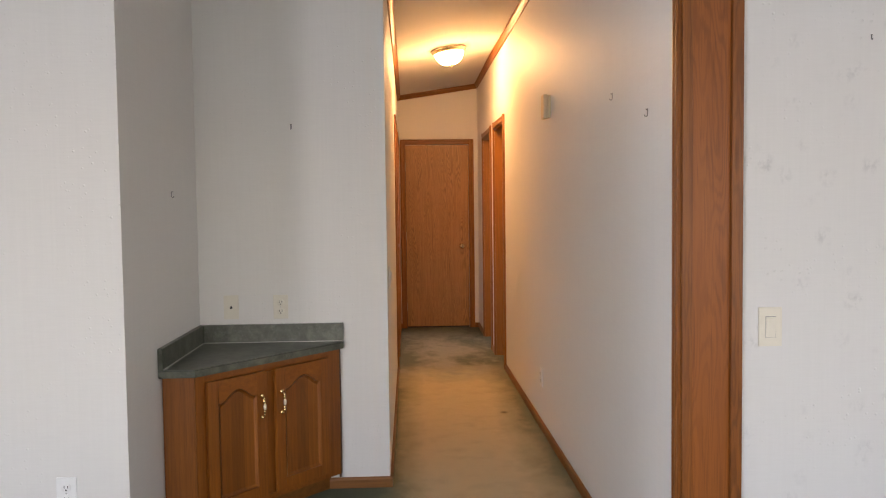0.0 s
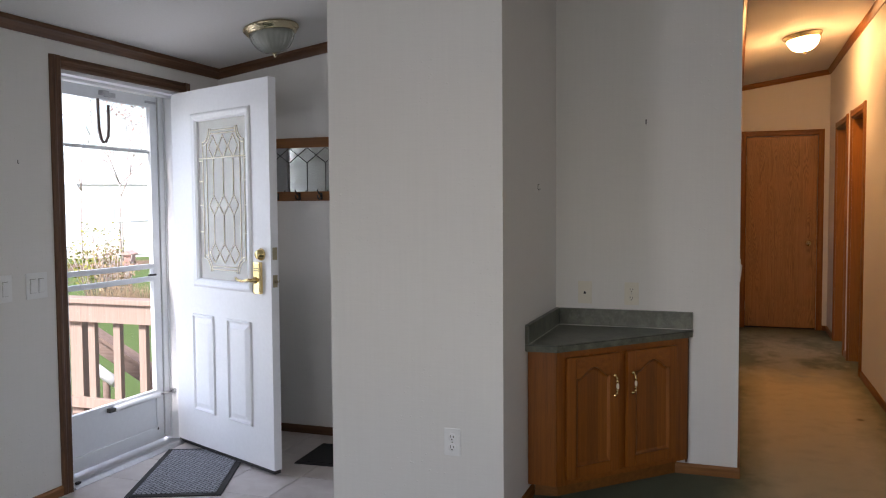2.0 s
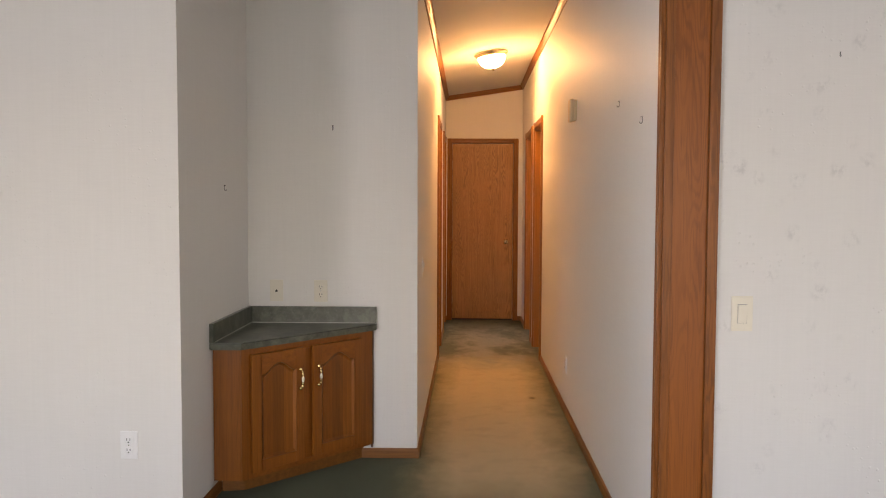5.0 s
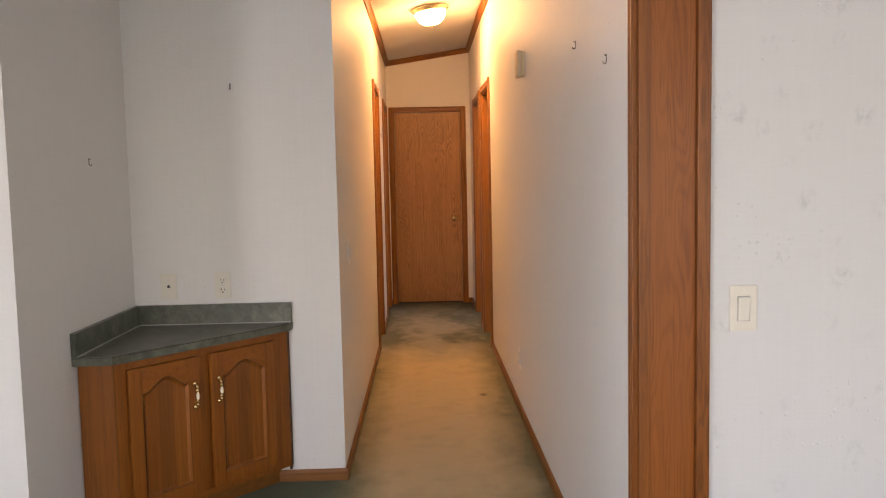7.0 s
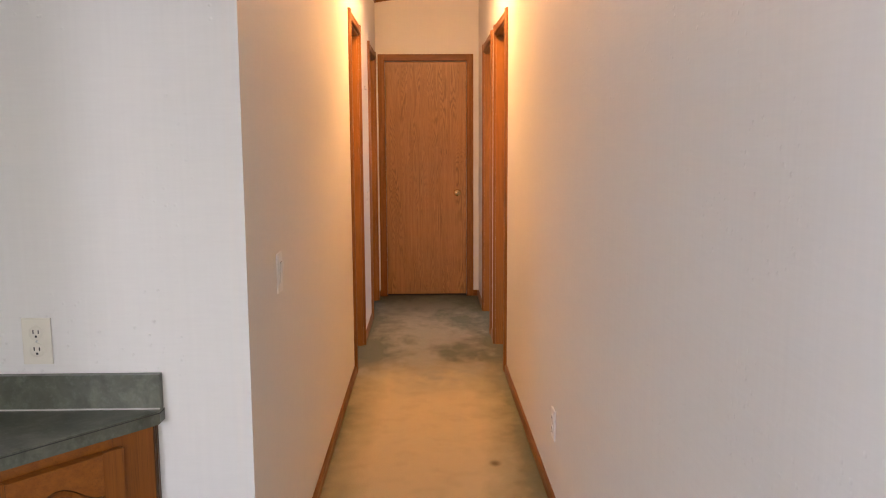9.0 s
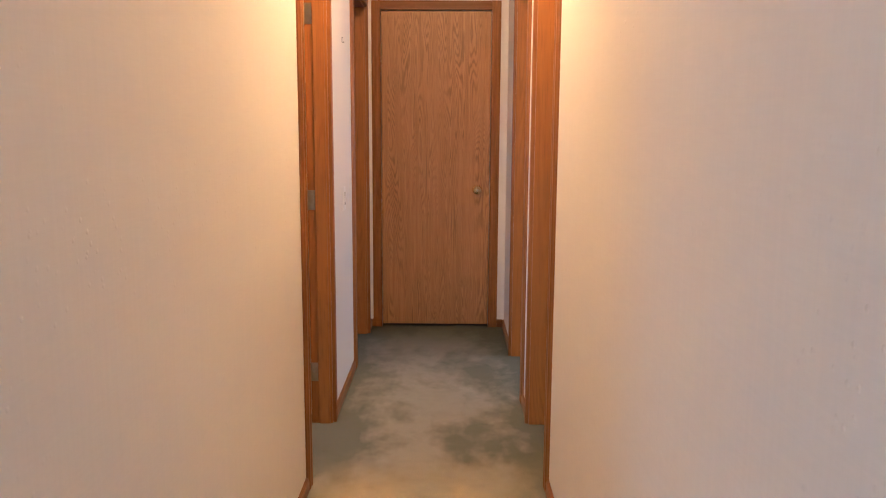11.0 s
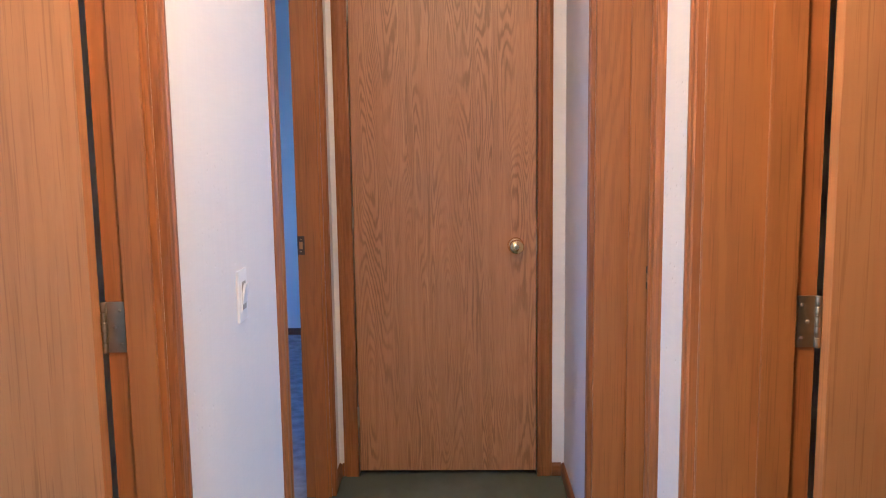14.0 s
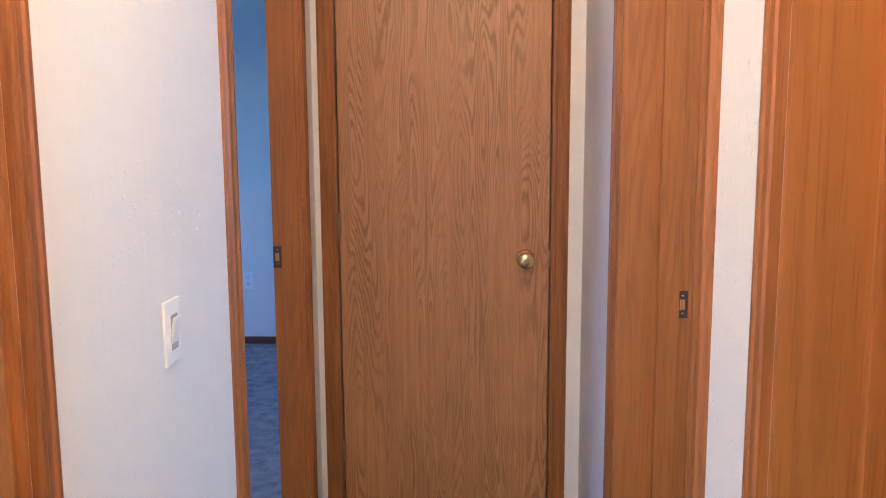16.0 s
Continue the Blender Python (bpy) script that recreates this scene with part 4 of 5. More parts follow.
def rocker(m, gangs, label, material=PLASTIC, tilt=5):
    o = thing("light_switch", m.translation, label, "switch")
    plate_body(m, 0.070 + 0.046 * (gangs - 1), 0.116, material, o)
    for k in range(gangs):
        cx = (k - (gangs - 1) / 2) * 0.046
        bm = boxes((-0.0165, 0.0165, -0.0075, -0.005, -0.0335, 0.0335), bevel=0.001)
        part("bezel", turned(bm, m @ Matrix.Translation((cx, 0, 0))), material, o)
        bm = boxes((-0.0155, 0.0155, -0.0079, -0.0074, -0.0315, 0.0315))
        part("gap", turned(bm, m @ Matrix.Translation((cx, 0, 0))), GAP, o)
        bm = boxes((-0.0145, 0.0145, -0.0115, -0.006, -0.030, 0.030), bevel=0.002)
        part("rocker", turned(bm, m @ Matrix.Translation((cx, 0, 0)) @ pose(0, 0, 0, tilt)), material, o)
    return o


outlet(pose(-0.508, NICHE_Y, 0.885), "ivory double outlet above the countertop")
outlet(pose(-1.109, BLOCK_Y, 0.360), "white double outlet low on the closet wall", PLASTIC_W)
phone = thing("phone_jack", (-0.742, NICHE_Y, 0.886), "ivory wall plate with a small phone jack", "wall plate")
plate_body(pose(-0.742, NICHE_Y, 0.886), 0.070, 0.114, PLASTIC, phone)
part("jack", boxes((-0.748, -0.736, NICHE_Y - 0.0075, NICHE_Y - 0.0055, 0.879, 0.887), (-0.745, -0.739, NICHE_Y - 0.0075, NICHE_Y - 0.0055, 0.887, 0.892)), SLOT, phone)
rocker(pose(1.166, RW - 0.012, 0.985), 1, "ivory rocker light switch on sprigged wall panel")
rocker(pose(HL, 4.385, 0.982, 0, 0, 90), 1, "white rocker light switch in the hall", PLASTIC_W)
rocker(pose(HL, 7.868, 0.977, 0, 0, 90), 1, "white rocker light switch between two doorways", PLASTIC_W, 11)
rocker(pose(EXT, 2.415, 0.990, 0, 0, 90), 2, "white double rocker switch beside the front door", PLASTIC_W)
rocker(pose(EXT, 2.605, 0.990, 0, 0, 90), 2, "white double rocker switch beside the front door", PLASTIC_W)
outlet(pose(hall_x(4.94), 4.94, 0.315, 0, 0, -90), "white double outlet low on the hall wall", PLASTIC_W)
outlet(pose(-0.93, NORTH, 0.42), "white double outlet low on the bedroom wall", PLASTIC_W)


def nail_hook(m, label="small bent metal picture hook on the wall"):
    o = thing("picture_hook", m.translation, label, "hook")
    bm = boxes((-0.0035, 0.0035, -0.0015, 0, -0.012, 0.012), bevel=0.0005)
    part("strap", turned(bm, m), DULL, o)
    bm = bmesh.new()
    tube(bm, [(0, -0.001, -0.010), (0, -0.004, -0.015), (0, -0.009, -0.015), (0, -0.011, -0.009)], 0.0018, 6)
    part("hook", turned(bm, m), DULL, o)
    bm = bmesh.new()
    tube(bm, [(0, 0.001, 0.006), (0, -0.007, 0.010)], 0.0014, 6)
    part("nail", turned(bm, m), SLOT, o)


nail_hook(pose(-0.442, NICHE_Y, 1.739))
nail_hook(pose(NICHE_X, 3.56, 1.418, 0, 0, 90))
nail_hook(pose(hall_x(3.236), 3.236, 1.772, 0, 0, -90))
nail_hook(pose(hall_x(2.772), 2.772, 1.657, 0, 0, -90))
nail_hook(pose(HL, 7.88, 1.74, 0, 0, 90))

chime = thing("door_chime", (HR, 4.65, 1.90), "small ivory plastic door chime box on the hall wall", "door chime")
cm = pose(hall_x(4.625), 4.625, 1.900, 0, 0, -90)
part("back", turned(boxes((-0.040, 0.040, -0.018, 0, -0.062, 0.062), bevel=0.006), cm), CHIME, chime)
part("cover", turned(boxes((-0.045, 0.045, -0.042, -0.019, -0.066, 0.066), bevel=0.009), cm), CHIME, chime)

nail_hook(pose(1.462, RW - 0.012, 1.83) @ Matrix.Diagonal((0.6, 0.6, 0.6, 1)), "small bare nail in the sprigged wall")
nail_hook(pose(EXT, 2.53, 1.535, 0, 0, 90) @ Matrix.Diagonal((0.6, 0.6, 0.6, 1)), "small bare nail in the wall by the door")


# ---- ceiling lights ----
def ceiling_light(x, y, lit, label, size=1.0):
    z = ceil_z(x)
    o = thing("ceiling_light", (x, y, z), label, "ceiling light", "brass flush ceiling lights")
    m = Matrix.Translation((x, y, z)) @ pose(0, 0, 0, 0, -math.degrees(math.atan(0.148)), 0) @ Matrix.Diagonal((size, size, 1.08, 1))
    bm = bmesh.new()
    lathe(bm, [(0.128, 0.0), (0.146, -0.004), (0.150, -0.012), (0.146, -0.018), (0.138, -0.020), (0.137, -0.028), (0.131, -0.036), (0.122, -0.038), (0.112, -0.036), (0.112, -0.010), (0.0, -0.010)], (0, 0, 0), "z", 48)
    part("rim", turned(bm, m), BRASS_PALE, o, "stepped polished brass rim")
    bm = bmesh.new()
    outer = [(0.118, -0.034), (0.116, -0.050), (0.108, -0.070), (0.092, -0.094), (0.066, -0.114), (0.034, -0.124), (0.010, -0.126)]
    lathe(bm, outer, (0, 0, 0), "z", 72)
    for v in bm.verts:
        swell = 1 + 0.022 * math.cos(24 * math.atan2(v.co.y, v.co.x))
        v.co.x, v.co.y = v.co.x * swell, v.co.y * swell
    g = part("glass_bowl", turned(bm, m), LIT if lit else FROST, o, "lit frosted glass bowl" if lit else "frosted ribbed glass bowl, unlit")
    g.visible_shadow = False
    bm = bmesh.new()
    lathe(bm, [(0.012, -0.125), (0.013, -0.129), (0.007, -0.133), (0.009, -0.139), (0.006, -0.146), (0.0, -0.149)], (0, 0, 0), "z", 16)
    part("finial", turned(bm, m), BRASS_PALE, o)


ceiling_light(0.452, 6.83, True, "lit flush ceiling light, brass rim and glass bowl")
ceiling_light(-2.262, 3.485, False, "unlit flush ceiling light, brass rim and glass bowl", 0.95)

# ---- entry: front door ----
HP = Vector((-2.976, 3.599, 0))
ang = math.degrees(math.atan2(-0.387, 0.922))
FD = pose(HP.x, HP.y, 0, 0, 0, ang)          # local x from hinge to free edge, -y towards the room
front = thing("front_door", HP, "white panelled front door standing open, leaded glass", "door")


def fd(rows, bevel=0.0):
    return turned(boxes(*rows, bevel=bevel), FD)


DW, D0, D1Z = 0.908, 0.035, 1.958
G = (0.205, 0.757, 0.905, 1.835)
slab_ob = part("slab", fd([(0, G[0] + 0.03, 0, 0.044, D0, D1Z), (G[1] - 0.03, DW, 0, 0.044, D0, D1Z), (G[0] + 0.03, G[1] - 0.03, 0, 0.044, D0, G[2] + 0.03), (G[0] + 0.03, G[1] - 0.03, 0, 0.044, G[3] - 0.03, D1Z)]), PAINT, front)
bm = bmesh.new()
x0, x1, z0, z1 = G
rings = [[bm.verts.new(v) for v in ((x0 + u, v_, z0 + u), (x1 - u, v_, z0 + u), (x1 - u, v_, z1 - u), (x0 + u, v_, z1 - u))] for u, v_ in [(0, 0.002), (0.003, -0.007), (0.011, -0.013), (0.018, -0.013), (0.026, -0.009), (0.036, -0.007), (0.045, 0.004), (0.045, 0.030)]]
for p, q in zip(rings, rings[1:]):
    for k in range(4):
        bm.faces.new((p[k], p[(k + 1) % 4], q[(k + 1) % 4], q[k]))
bmesh.ops.recalc_face_normals(bm, faces=bm.faces)
lite = part("glass_frame", turned(bm, FD), PAINT, front, "moulded white plastic frame round the glass")
gx0, gx1, gz0, gz1 = x0 + 0.045, x1 - 0.045, z0 + 0.045, z1 - 0.045
gl = part("glass", fd([(gx0 - 0.004, gx1 + 0.004, 0.018, 0.026, gz0 - 0.004, gz1 + 0.004)]), RIPPLE, front, "rippled clear leaded glass")
gl.visible_shadow = False


def came(points, width=0.0062, closed=False):
    bm = bmesh.new()
    pts = [(gx0 + (gx1 - gx0) * u, gz0 + (gz1 - gz0) * v) for u, v in points]
    tube(bm, [(x, 0.016, z) for x, z in pts + (pts[:1] if closed else [])], width / 2, 6)
    part("came", turned(bm, FD), CAME, lite)


def arc(cu, cv, ru, rv, a0, a1, n=7):
    return [(cu + ru * math.cos(radians(a0 + (a1 - a0) * k / n)), cv + rv * math.sin(radians(a0 + (a1 - a0) * k / n))) for k in range(n + 1)]


# border with scooped corners, two inner uprights, and three rows of diamonds
bu0, bu1, bv0, bv1 = 0.10, 0.90, 0.045, 0.955
for k in (0, 1):
    o_ = 0.035 * k
    ru, rv = 0.13 - o_, 0.075 - o_ * 0.6
    came(arc(bu0 - 0.02, bv0 + 0.005, ru + 0.04, rv + 0.03, 90, 0))
    came(arc(bu1 + 0.02, bv0 + 0.005, ru + 0.04, rv + 0.03, 180, 90))
    came(arc(bu0 - 0.02, bv1 - 0.005, ru + 0.04, rv + 0.03, 0, -90))
    came(arc(bu1 + 0.02, bv1 - 0.005, ru + 0.04, rv + 0.03, 180, 270))
for u in (0.085, 0.165, 0.835, 0.915):
    came([(u, 0.13), (u, 0.87)])
for v in (0.065, 0.085, 0.915, 0.935):
    came([(0.25, v), (0.75, v)])
for u in (0.30, 0.50, 0.70):
    for v in (0.17, 0.47, 0.83):
        h = 0.062 if v != 0.83 else 0.072
        came([(u, v - h), (u + 0.095, v), (u, v + h), (u - 0.095, v)], closed=True)
    came([(u, 0.232), (u, 0.408)])
    came([(u, 0.532), (u, 0.758)])
came([(0.0, 0.765), (1.0, 0.765)], 0.008)
for v in (0.3, 0.47, 0.62, 0.75):
    came([(0.0, v), (0.085, v)])
    came([(0.915, v), (1.0, v)])


def raised_panel(a, b, c, d):
    bm = bmesh.new()
    rings = [[bm.verts.new(v) for v in ((a + u, y - 0.0008, c + u), (b - u, y - 0.0008, c + u), (b - u, y - 0.0008, d - u), (a + u, y - 0.0008, d - u))] for u, y in ((0, 0.0), (0.003, -0.010), (0.009, -0.012), (0.015, -0.002), (0.022, -0.001), (0.027, -0.003), (0.046, -0.011), (0.049, -0.0112))]
    for p, q in zip(rings, rings[1:]):
        for k in range(4):
            bm.faces.new((p[k], p[(k + 1) % 4], q[(k + 1) % 4], q[k]))
    bm.faces.new(rings[-1])
    bmesh.ops.recalc_face_normals(bm, faces=bm.faces)
    part("raised_panel", turned(bm, FD), PAINT, front)


raised_panel(0.188, 0.395, 0.225, 0.757)
raised_panel(0.522, 0.735, 0.225, 0.757)
lock = part("keypad_lock", fd([(0.782, 0.840, -0.020, -0.001, 0.905, 1.062)], bevel=0.007), BRASS, front, "polished brass keypad lock")
for r in range(2):
    for c in range(4):
        part("key_button", fd([(0.792 + 0.0095 * c, 0.799 + 0.0095 * c, -0.0225, -0.0195, 1.028 - 0.011 * r, 1.035 - 0.011 * r)], bevel=0.001), BRASS_OLD, lock)
bm = bmesh.new()
lathe(bm, [(0.030, -0.001), (0.031, -0.006), (0.026, -0.012), (0.022, -0.028), (0.017, -0.032), (0, -0.033)], (0.834, 0, 1.100), "y")
part("deadbolt", turned(bm, FD), BRASS, front, "round brass deadbolt")
bm = bmesh.new()
lathe(bm, [(0.019, -0.018), (0.017, -0.026), (0.010, -0.030), (0.010, -0.044), (0, -0.046)], (0.800, 0, 0.972), "y")
tube(bm, [(0.806, -0.046, 0.972), (0.780, -0.049, 0.974), (0.745, -0.048, 0.968), (0.712, -0.047, 0.966), (0.685, -0.046, 0.972), (0.668, -0.044, 0.978)], 0.0085, 10, 0.006)
part("lever", turned(bm, FD), BRASS, front, "curved brass lever handle")
bm = bmesh.new()
lathe(bm, [(0.024, 0.044), (0.022, 0.050), (0.010, 0.055), (0.010, 0.085), (0.014, 0.09), (0, 0.092)], (0.838, 0, 0.965), "y")
tube(bm, [(0.842, 0.084, 0.965), (0.80, 0.088, 0.967), (0.745, 0.086, 0.963)], 0.008, 10)
part("outer_lever", turned(bm, FD), BRASS_OLD, front)
part("edge_plate", fd([(DW, DW + 0.0015, 0.010, 0.036, 0.94, 1.00)]), BRASS_OLD, front)
part("edge_plate", fd([(DW, DW + 0.0015, 0.010, 0.036, 1.075, 1.135)]), BRASS_OLD, front)
bm = bmesh.new()
lathe(bm, [(0.008, 0.0), (0.008, 0.012), (0.006, 0.016), (0, 0.016)], (DW + 0.0015, 0.023, 0.968), "x", 12)
part("latch_bolt", turned(bm, FD), BRASS_OLD, front)
part("bottom_sweep", fd([(0.004, DW - 0.004, 0.004, 0.040, 0.016, 0.035)]), RUBBER, front, "black rubber sweep")

# front doorway lining, casing and sill
fr = thing("front_door_frame", (EXT, 3.23, 0), "white-lined front doorway with dark oak casing", "door frame", kind="structure")
XO = EXT - 0.15
for y, s in ((DY[0], 1), (DY[1], -1)):
    part("jamb", boxes((XO - 0.02, EXT - 0.001, *sorted((y, y + s * 0.018)), 0, DT), bevel=0.001), PAINT, fr)
    bm = bmesh.new()
    sweep(bm, CASING, (EXT, y, 0), (EXT, y, DT + CW), (1, 0, 0), (0, -s, 0))
    part("casing", bm, DARK_Z, fr)
part("head_jamb", boxes((XO - 0.02, EXT - 0.001, DY[0] + 0.018, DY[1] - 0.018, DT - 0.018, DT), bevel=0.001), PAINT, fr)
part("stop", boxes((EXT - 0.064, EXT - 0.052, DY[0] + 0.018, DY[1] - 0.018, DT - 0.032, DT - 0.018)), PAINT, fr)
bm = bmesh.new()
sweep(bm, CASING, (EXT, DY[0], DT), (EXT, DY[1], DT), (1, 0, 0), (0, 0, 1))
part("head_casing", bm, DARK_Y, fr)
bm = bmesh.new()
sweep(bm, [(-0.19, -0.02), (0.012, -0.02), (0.012, 0.008), (-0.004, 0.022), (-0.020, 0.026), (-0.040, 0.022), (-0.044, 0.012), (-0.19, 0.006)], (EXT, DY[0] + 0.018, 0), (EXT, DY[1] - 0.018, 0), (1, 0, 0))
part("sill", bm, ALU, fr, "ribbed aluminium sill")
part("bump_stop", boxes((EXT - 0.012, EXT + 0.006, DY[0] + 0.03, DY[0] + 0.055, 0.024, 0.034), bevel=0.002), RUBBER, fr)

# ---- storm door ----
SX = XO + 0.01
storm = thing("storm_door", (SX, 3.2, 0), "white aluminium storm door with a glazed upper half", "storm door")
SY = (DY[0] + 0.020, DY[1] - 0.030)
T0, T1 = SX - 0.012, SX + 0.016


def bar(name, y0, y1, z0, z1, a=T0, b=T1, bevel=0.003, material=STEEL_WHITE):
    return part(name, boxes((a, b, y0, y1, z0, z1), bevel=bevel), material, storm)


bar("stile", SY[0], SY[0] + 0.058, 0.045, 1.945)
bar("stile", SY[1] - 0.100, SY[1] - 0.044, 0.045, 1.945)
bar("stile_seal", SY[1] - 0.043, SY[1] - 0.038, 0.045, 1.945, T0, T1 - 0.004, 0.0, GROUT)
bar("outer_stile", SY[1] - 0.037, SY[1], 0.03, 1.950, T0, T1 + 0.006)
bar("outer_frame", SY[1] + 0.001, SY[1] + 0.012, 0.02, 1.953, T0, T1 + 0.012)
bar("top_rail", SY[0] + 0.058, SY[1] - 0.100, 1.885, 1.945)
bar("sash_rail", SY[0] + 0.058, SY[1] - 0.100, 1.632, 1.650, SX - 0.006, SX + 0.008, 0.002)
bar("sash_rail", SY[0] + 0.058, SY[1] - 0.100, 0.995, 1.022)
bar("sash_rail", SY[0] + 0.058, SY[1] - 0.100, 0.925, 0.952)
bar("bottom_rail", SY[0] + 0.058, SY[1] - 0.100, 0.045, 0.100)
bar("kick_panel", SY[0] + 0.058, SY[1] - 0.100, 0.100, 0.290, SX - 0.006, SX + 0.006, 0.0)
bar("sash_rail", SY[0] + 0.058, SY[1] - 0.100, 0.290, 0.312)
part("sweep", boxes((SX - 0.010, SX + 0.004, SY[0], SY[1], 0.022, 0.045)), STEEL_WHITE, storm)
for z0, z1, y_in in ((1.650, 1.885, 0), (1.022, 1.632, 0), (0.312, 0.925, 0), (0.952, 0.995, 0)):
    p = part("pane", boxes((SX - 0.002, SX + 0.002, SY[0] + 0.058, SY[1] - 0.100, z0, z1)), PANE, storm)
    p.visible_shadow = False
bm = bmesh.new()
cy = 3.17
tube(bm, [(T1 + 0.016, cy + 0.02, 0.286), (T1 + 0.020, cy + 0.36, 0.288)], 0.016, 14)
part("closer_tube", bm, PAINT, storm, "white pneumatic closer tube")
bm = bmesh.new()
tube(bm, [(T1 + 0.020, cy + 0.36, 0.288), (T1 + 0.030, cy + 0.455, 0.289)], 0.005, 8)
part("closer_rod", bm, CHROME, storm)
part("closer_bracket", boxes((T1, T1 + 0.024, cy - 0.022, cy + 0.022, 0.274, 0.296), bevel=0.003), SLOT, storm)
part("closer_bracket", boxes((T1 + 0.012, T1 + 0.045, DY[1] - 0.036, DY[1] - 0.018, 0.276, 0.302), bevel=0.003), ALU, storm)
bm = bmesh.new()
tube(bm, [(T1 + 0.010, 3.135 + 0.001 * k, 1.885 - 0.03 * k) for k in range(0, 6)] + [(T1 + 0.012, 3.150, 1.685), (T1 + 0.012, 3.165, 1.668), (T1 + 0.012, 3.185, 1.672), (T1 + 0.012, 3.200, 1.70)] + [(T1 + 0.010, 3.208, 1.74 + 0.03 * k) for k in range(5)], 0.0075, 8)
part("check_chain", bm, plain("brown_chain_cover", (0.10, 0.075, 0.065), 0.7), storm, "brown covered check chain hanging in a loop")
part("chain_bracket", boxes((T1, T1 + 0.014, 3.19, 3.26, 1.900, 1.925), (T1 + 0.002, T1 + 0.03, 3.15, 3.195, 1.905, 1.93), bevel=0.004), ALU, storm)
part("corner_bracket", boxes((T1, T1 + 0.010, SY[1] - 0.14, SY[1] - 0.06, 1.905, 1.918), bevel=0.003), ALU, storm)
part("latch", boxes((T1, T1 + 0.012, SY[1] - 0.15, SY[1] - 0.09, 0.955, 0.966), bevel=0.003), SLOT, storm)
part("screw_cap", boxes((T1, T1 + 0.003, SY[1] - 0.10, SY[1] - 0.092, 0.085, 0.098)), SLOT, storm)

# ---- mats and coat rack ----
def mat_on_floor(name, cx, cy, w, d, turn, edge, middle, label, ridge=True):
    o = thing(name, (cx, cy, 0.004), label, "door mat")
    m = pose(cx, cy, 0.0045, 0, 0, turn)
    part("border", turned(boxes((-w / 2, w / 2, -d / 2, d / 2, 0, 0.006), bevel=0.003), m), edge, o)
    part("mat_top", turned(boxes((-w / 2 + 0.03, w / 2 - 0.03, -d / 2 + 0.03, d / 2 - 0.03, 0.0055, 0.010), bevel=0.002), m), middle, o)


mat_on_floor("door_mat", -2.585, 3.20, 0.44, 0.74, 23, RUBBER, DOORMAT, "grey ribbed rubber-edged mat on entry tiles")
mat_on_floor("floor_mat", -1.96, 3.66, 0.42, 0.36, 4, BLACKMAT, BLACKMAT, "black fibre mat on the entry tiles")

rack = thing("coat_rack", (-2.06, 4.0, 1.36), "oak coat rack with a leaded mirror and hooks", "coat rack")
RX = (-2.76, -1.80)
part("top_board", boxes((*RX, 3.976, 3.999, 1.672, 1.728), bevel=0.004), WOOD_X, rack)
part("hook_board", boxes((*RX, 3.976, 3.999, 1.366, 1.420), bevel=0.004), WOOD_X, rack)
part("mirror", boxes((RX[0] + 0.01, RX[1] - 0.01, 3.990, 3.9985, 1.419, 1.673)), MIRROR, rack)
step = 0.118
for k in range(8):
    x = RX[0] + 0.06 + step * k
    for pts in ([(x, 1.42), (x, 1.585)], [(x, 1.585), (x + step, 1.692)], [(x, 1.585), (x - step, 1.692)]):
        pts = [(min(max(px, RX[0] + 0.01), RX[1] - 0.01), pz) for px, pz in pts]
        bm = bmesh.new()
        tube(bm, [(px, 3.989, min(pz, 1.672)) for px, pz in pts], 0.0022, 6)
        part("came", bm, LEAD, rack)
for k in range(7):
    x = RX[0] + 0.085 + 0.142 * k
    bm = boxes((x - 0.007, x + 0.007, 3.972, 3.976, 1.372, 1.412), bevel=0.001)
    tube(bm, [(x, 3.973, 1.385), (x, 3.955, 1.374), (x, 3.935, 1.380), (x, 3.928, 1.398)], 0.004, 8)
    tube(bm, [(x, 3.973, 1.400), (x, 3.945, 1.408), (x, 3.925, 1.428)], 0.0035, 8)
    part("hook", bm, RUBBER, rack, "dark double coat hook")

# ---- outside ----
GZ = -0.62
bm = bmesh.new()
n = 40
def span(i):
    u = 2 * i / n - 1
    return 2500 * u * abs(u) ** 3
vs = [[bm.verts.new((span(i), span(j), GZ + 0.05 * noise.noise((span(i) * 0.2, span(j) * 0.2, 0)))) for j in range(n + 1)] for i in range(n + 1)]
for i in range(n):
    for j in range(n):
        bm.faces.new((vs[i][j], vs[i + 1][j], vs[i + 1][j + 1], vs[i][j + 1]))
tagged(part("ground", bm, GROUND), "green lawn with fallen leaves and beds", "lawn", kind="structure")
solid("foundation", GROUT, [(EXT - 0.15, EAST + 0.15, BACK - 0.15, NORTH + 0.15, GZ - 0.1, -0.13)], "grey skirting under the house", "foundation")

deck = thing("deck", (-4.0, 3.4, GZ), "weathered plank porch deck by the front door", "deck")
for k in range(14):
    part("plank", boxes((-4.95, XO - 0.02, 1.9 + 0.19 * k, 1.9 + 0.19 * k + 0.183, -0.20, -0.165), bevel=0.003), DECK_DARK, deck)
for x in (-4.85, -3.3):
    for y in (2.0, 4.4):
        part("post", boxes((x - 0.05, x + 0.05, y - 0.05, y + 0.05, GZ - 0.05, -0.20)), DECK_DARK, deck)

rail = thing("deck_railing", (-4.1, 4.48, -0.165), "tan painted wooden deck railing with square balusters", "railing")
RY = 4.46
part("top_rail", boxes((-5.0, XO - 0.05, RY - 0.075, RY + 0.075, 0.655, 0.692), bevel=0.006), DECK, rail)
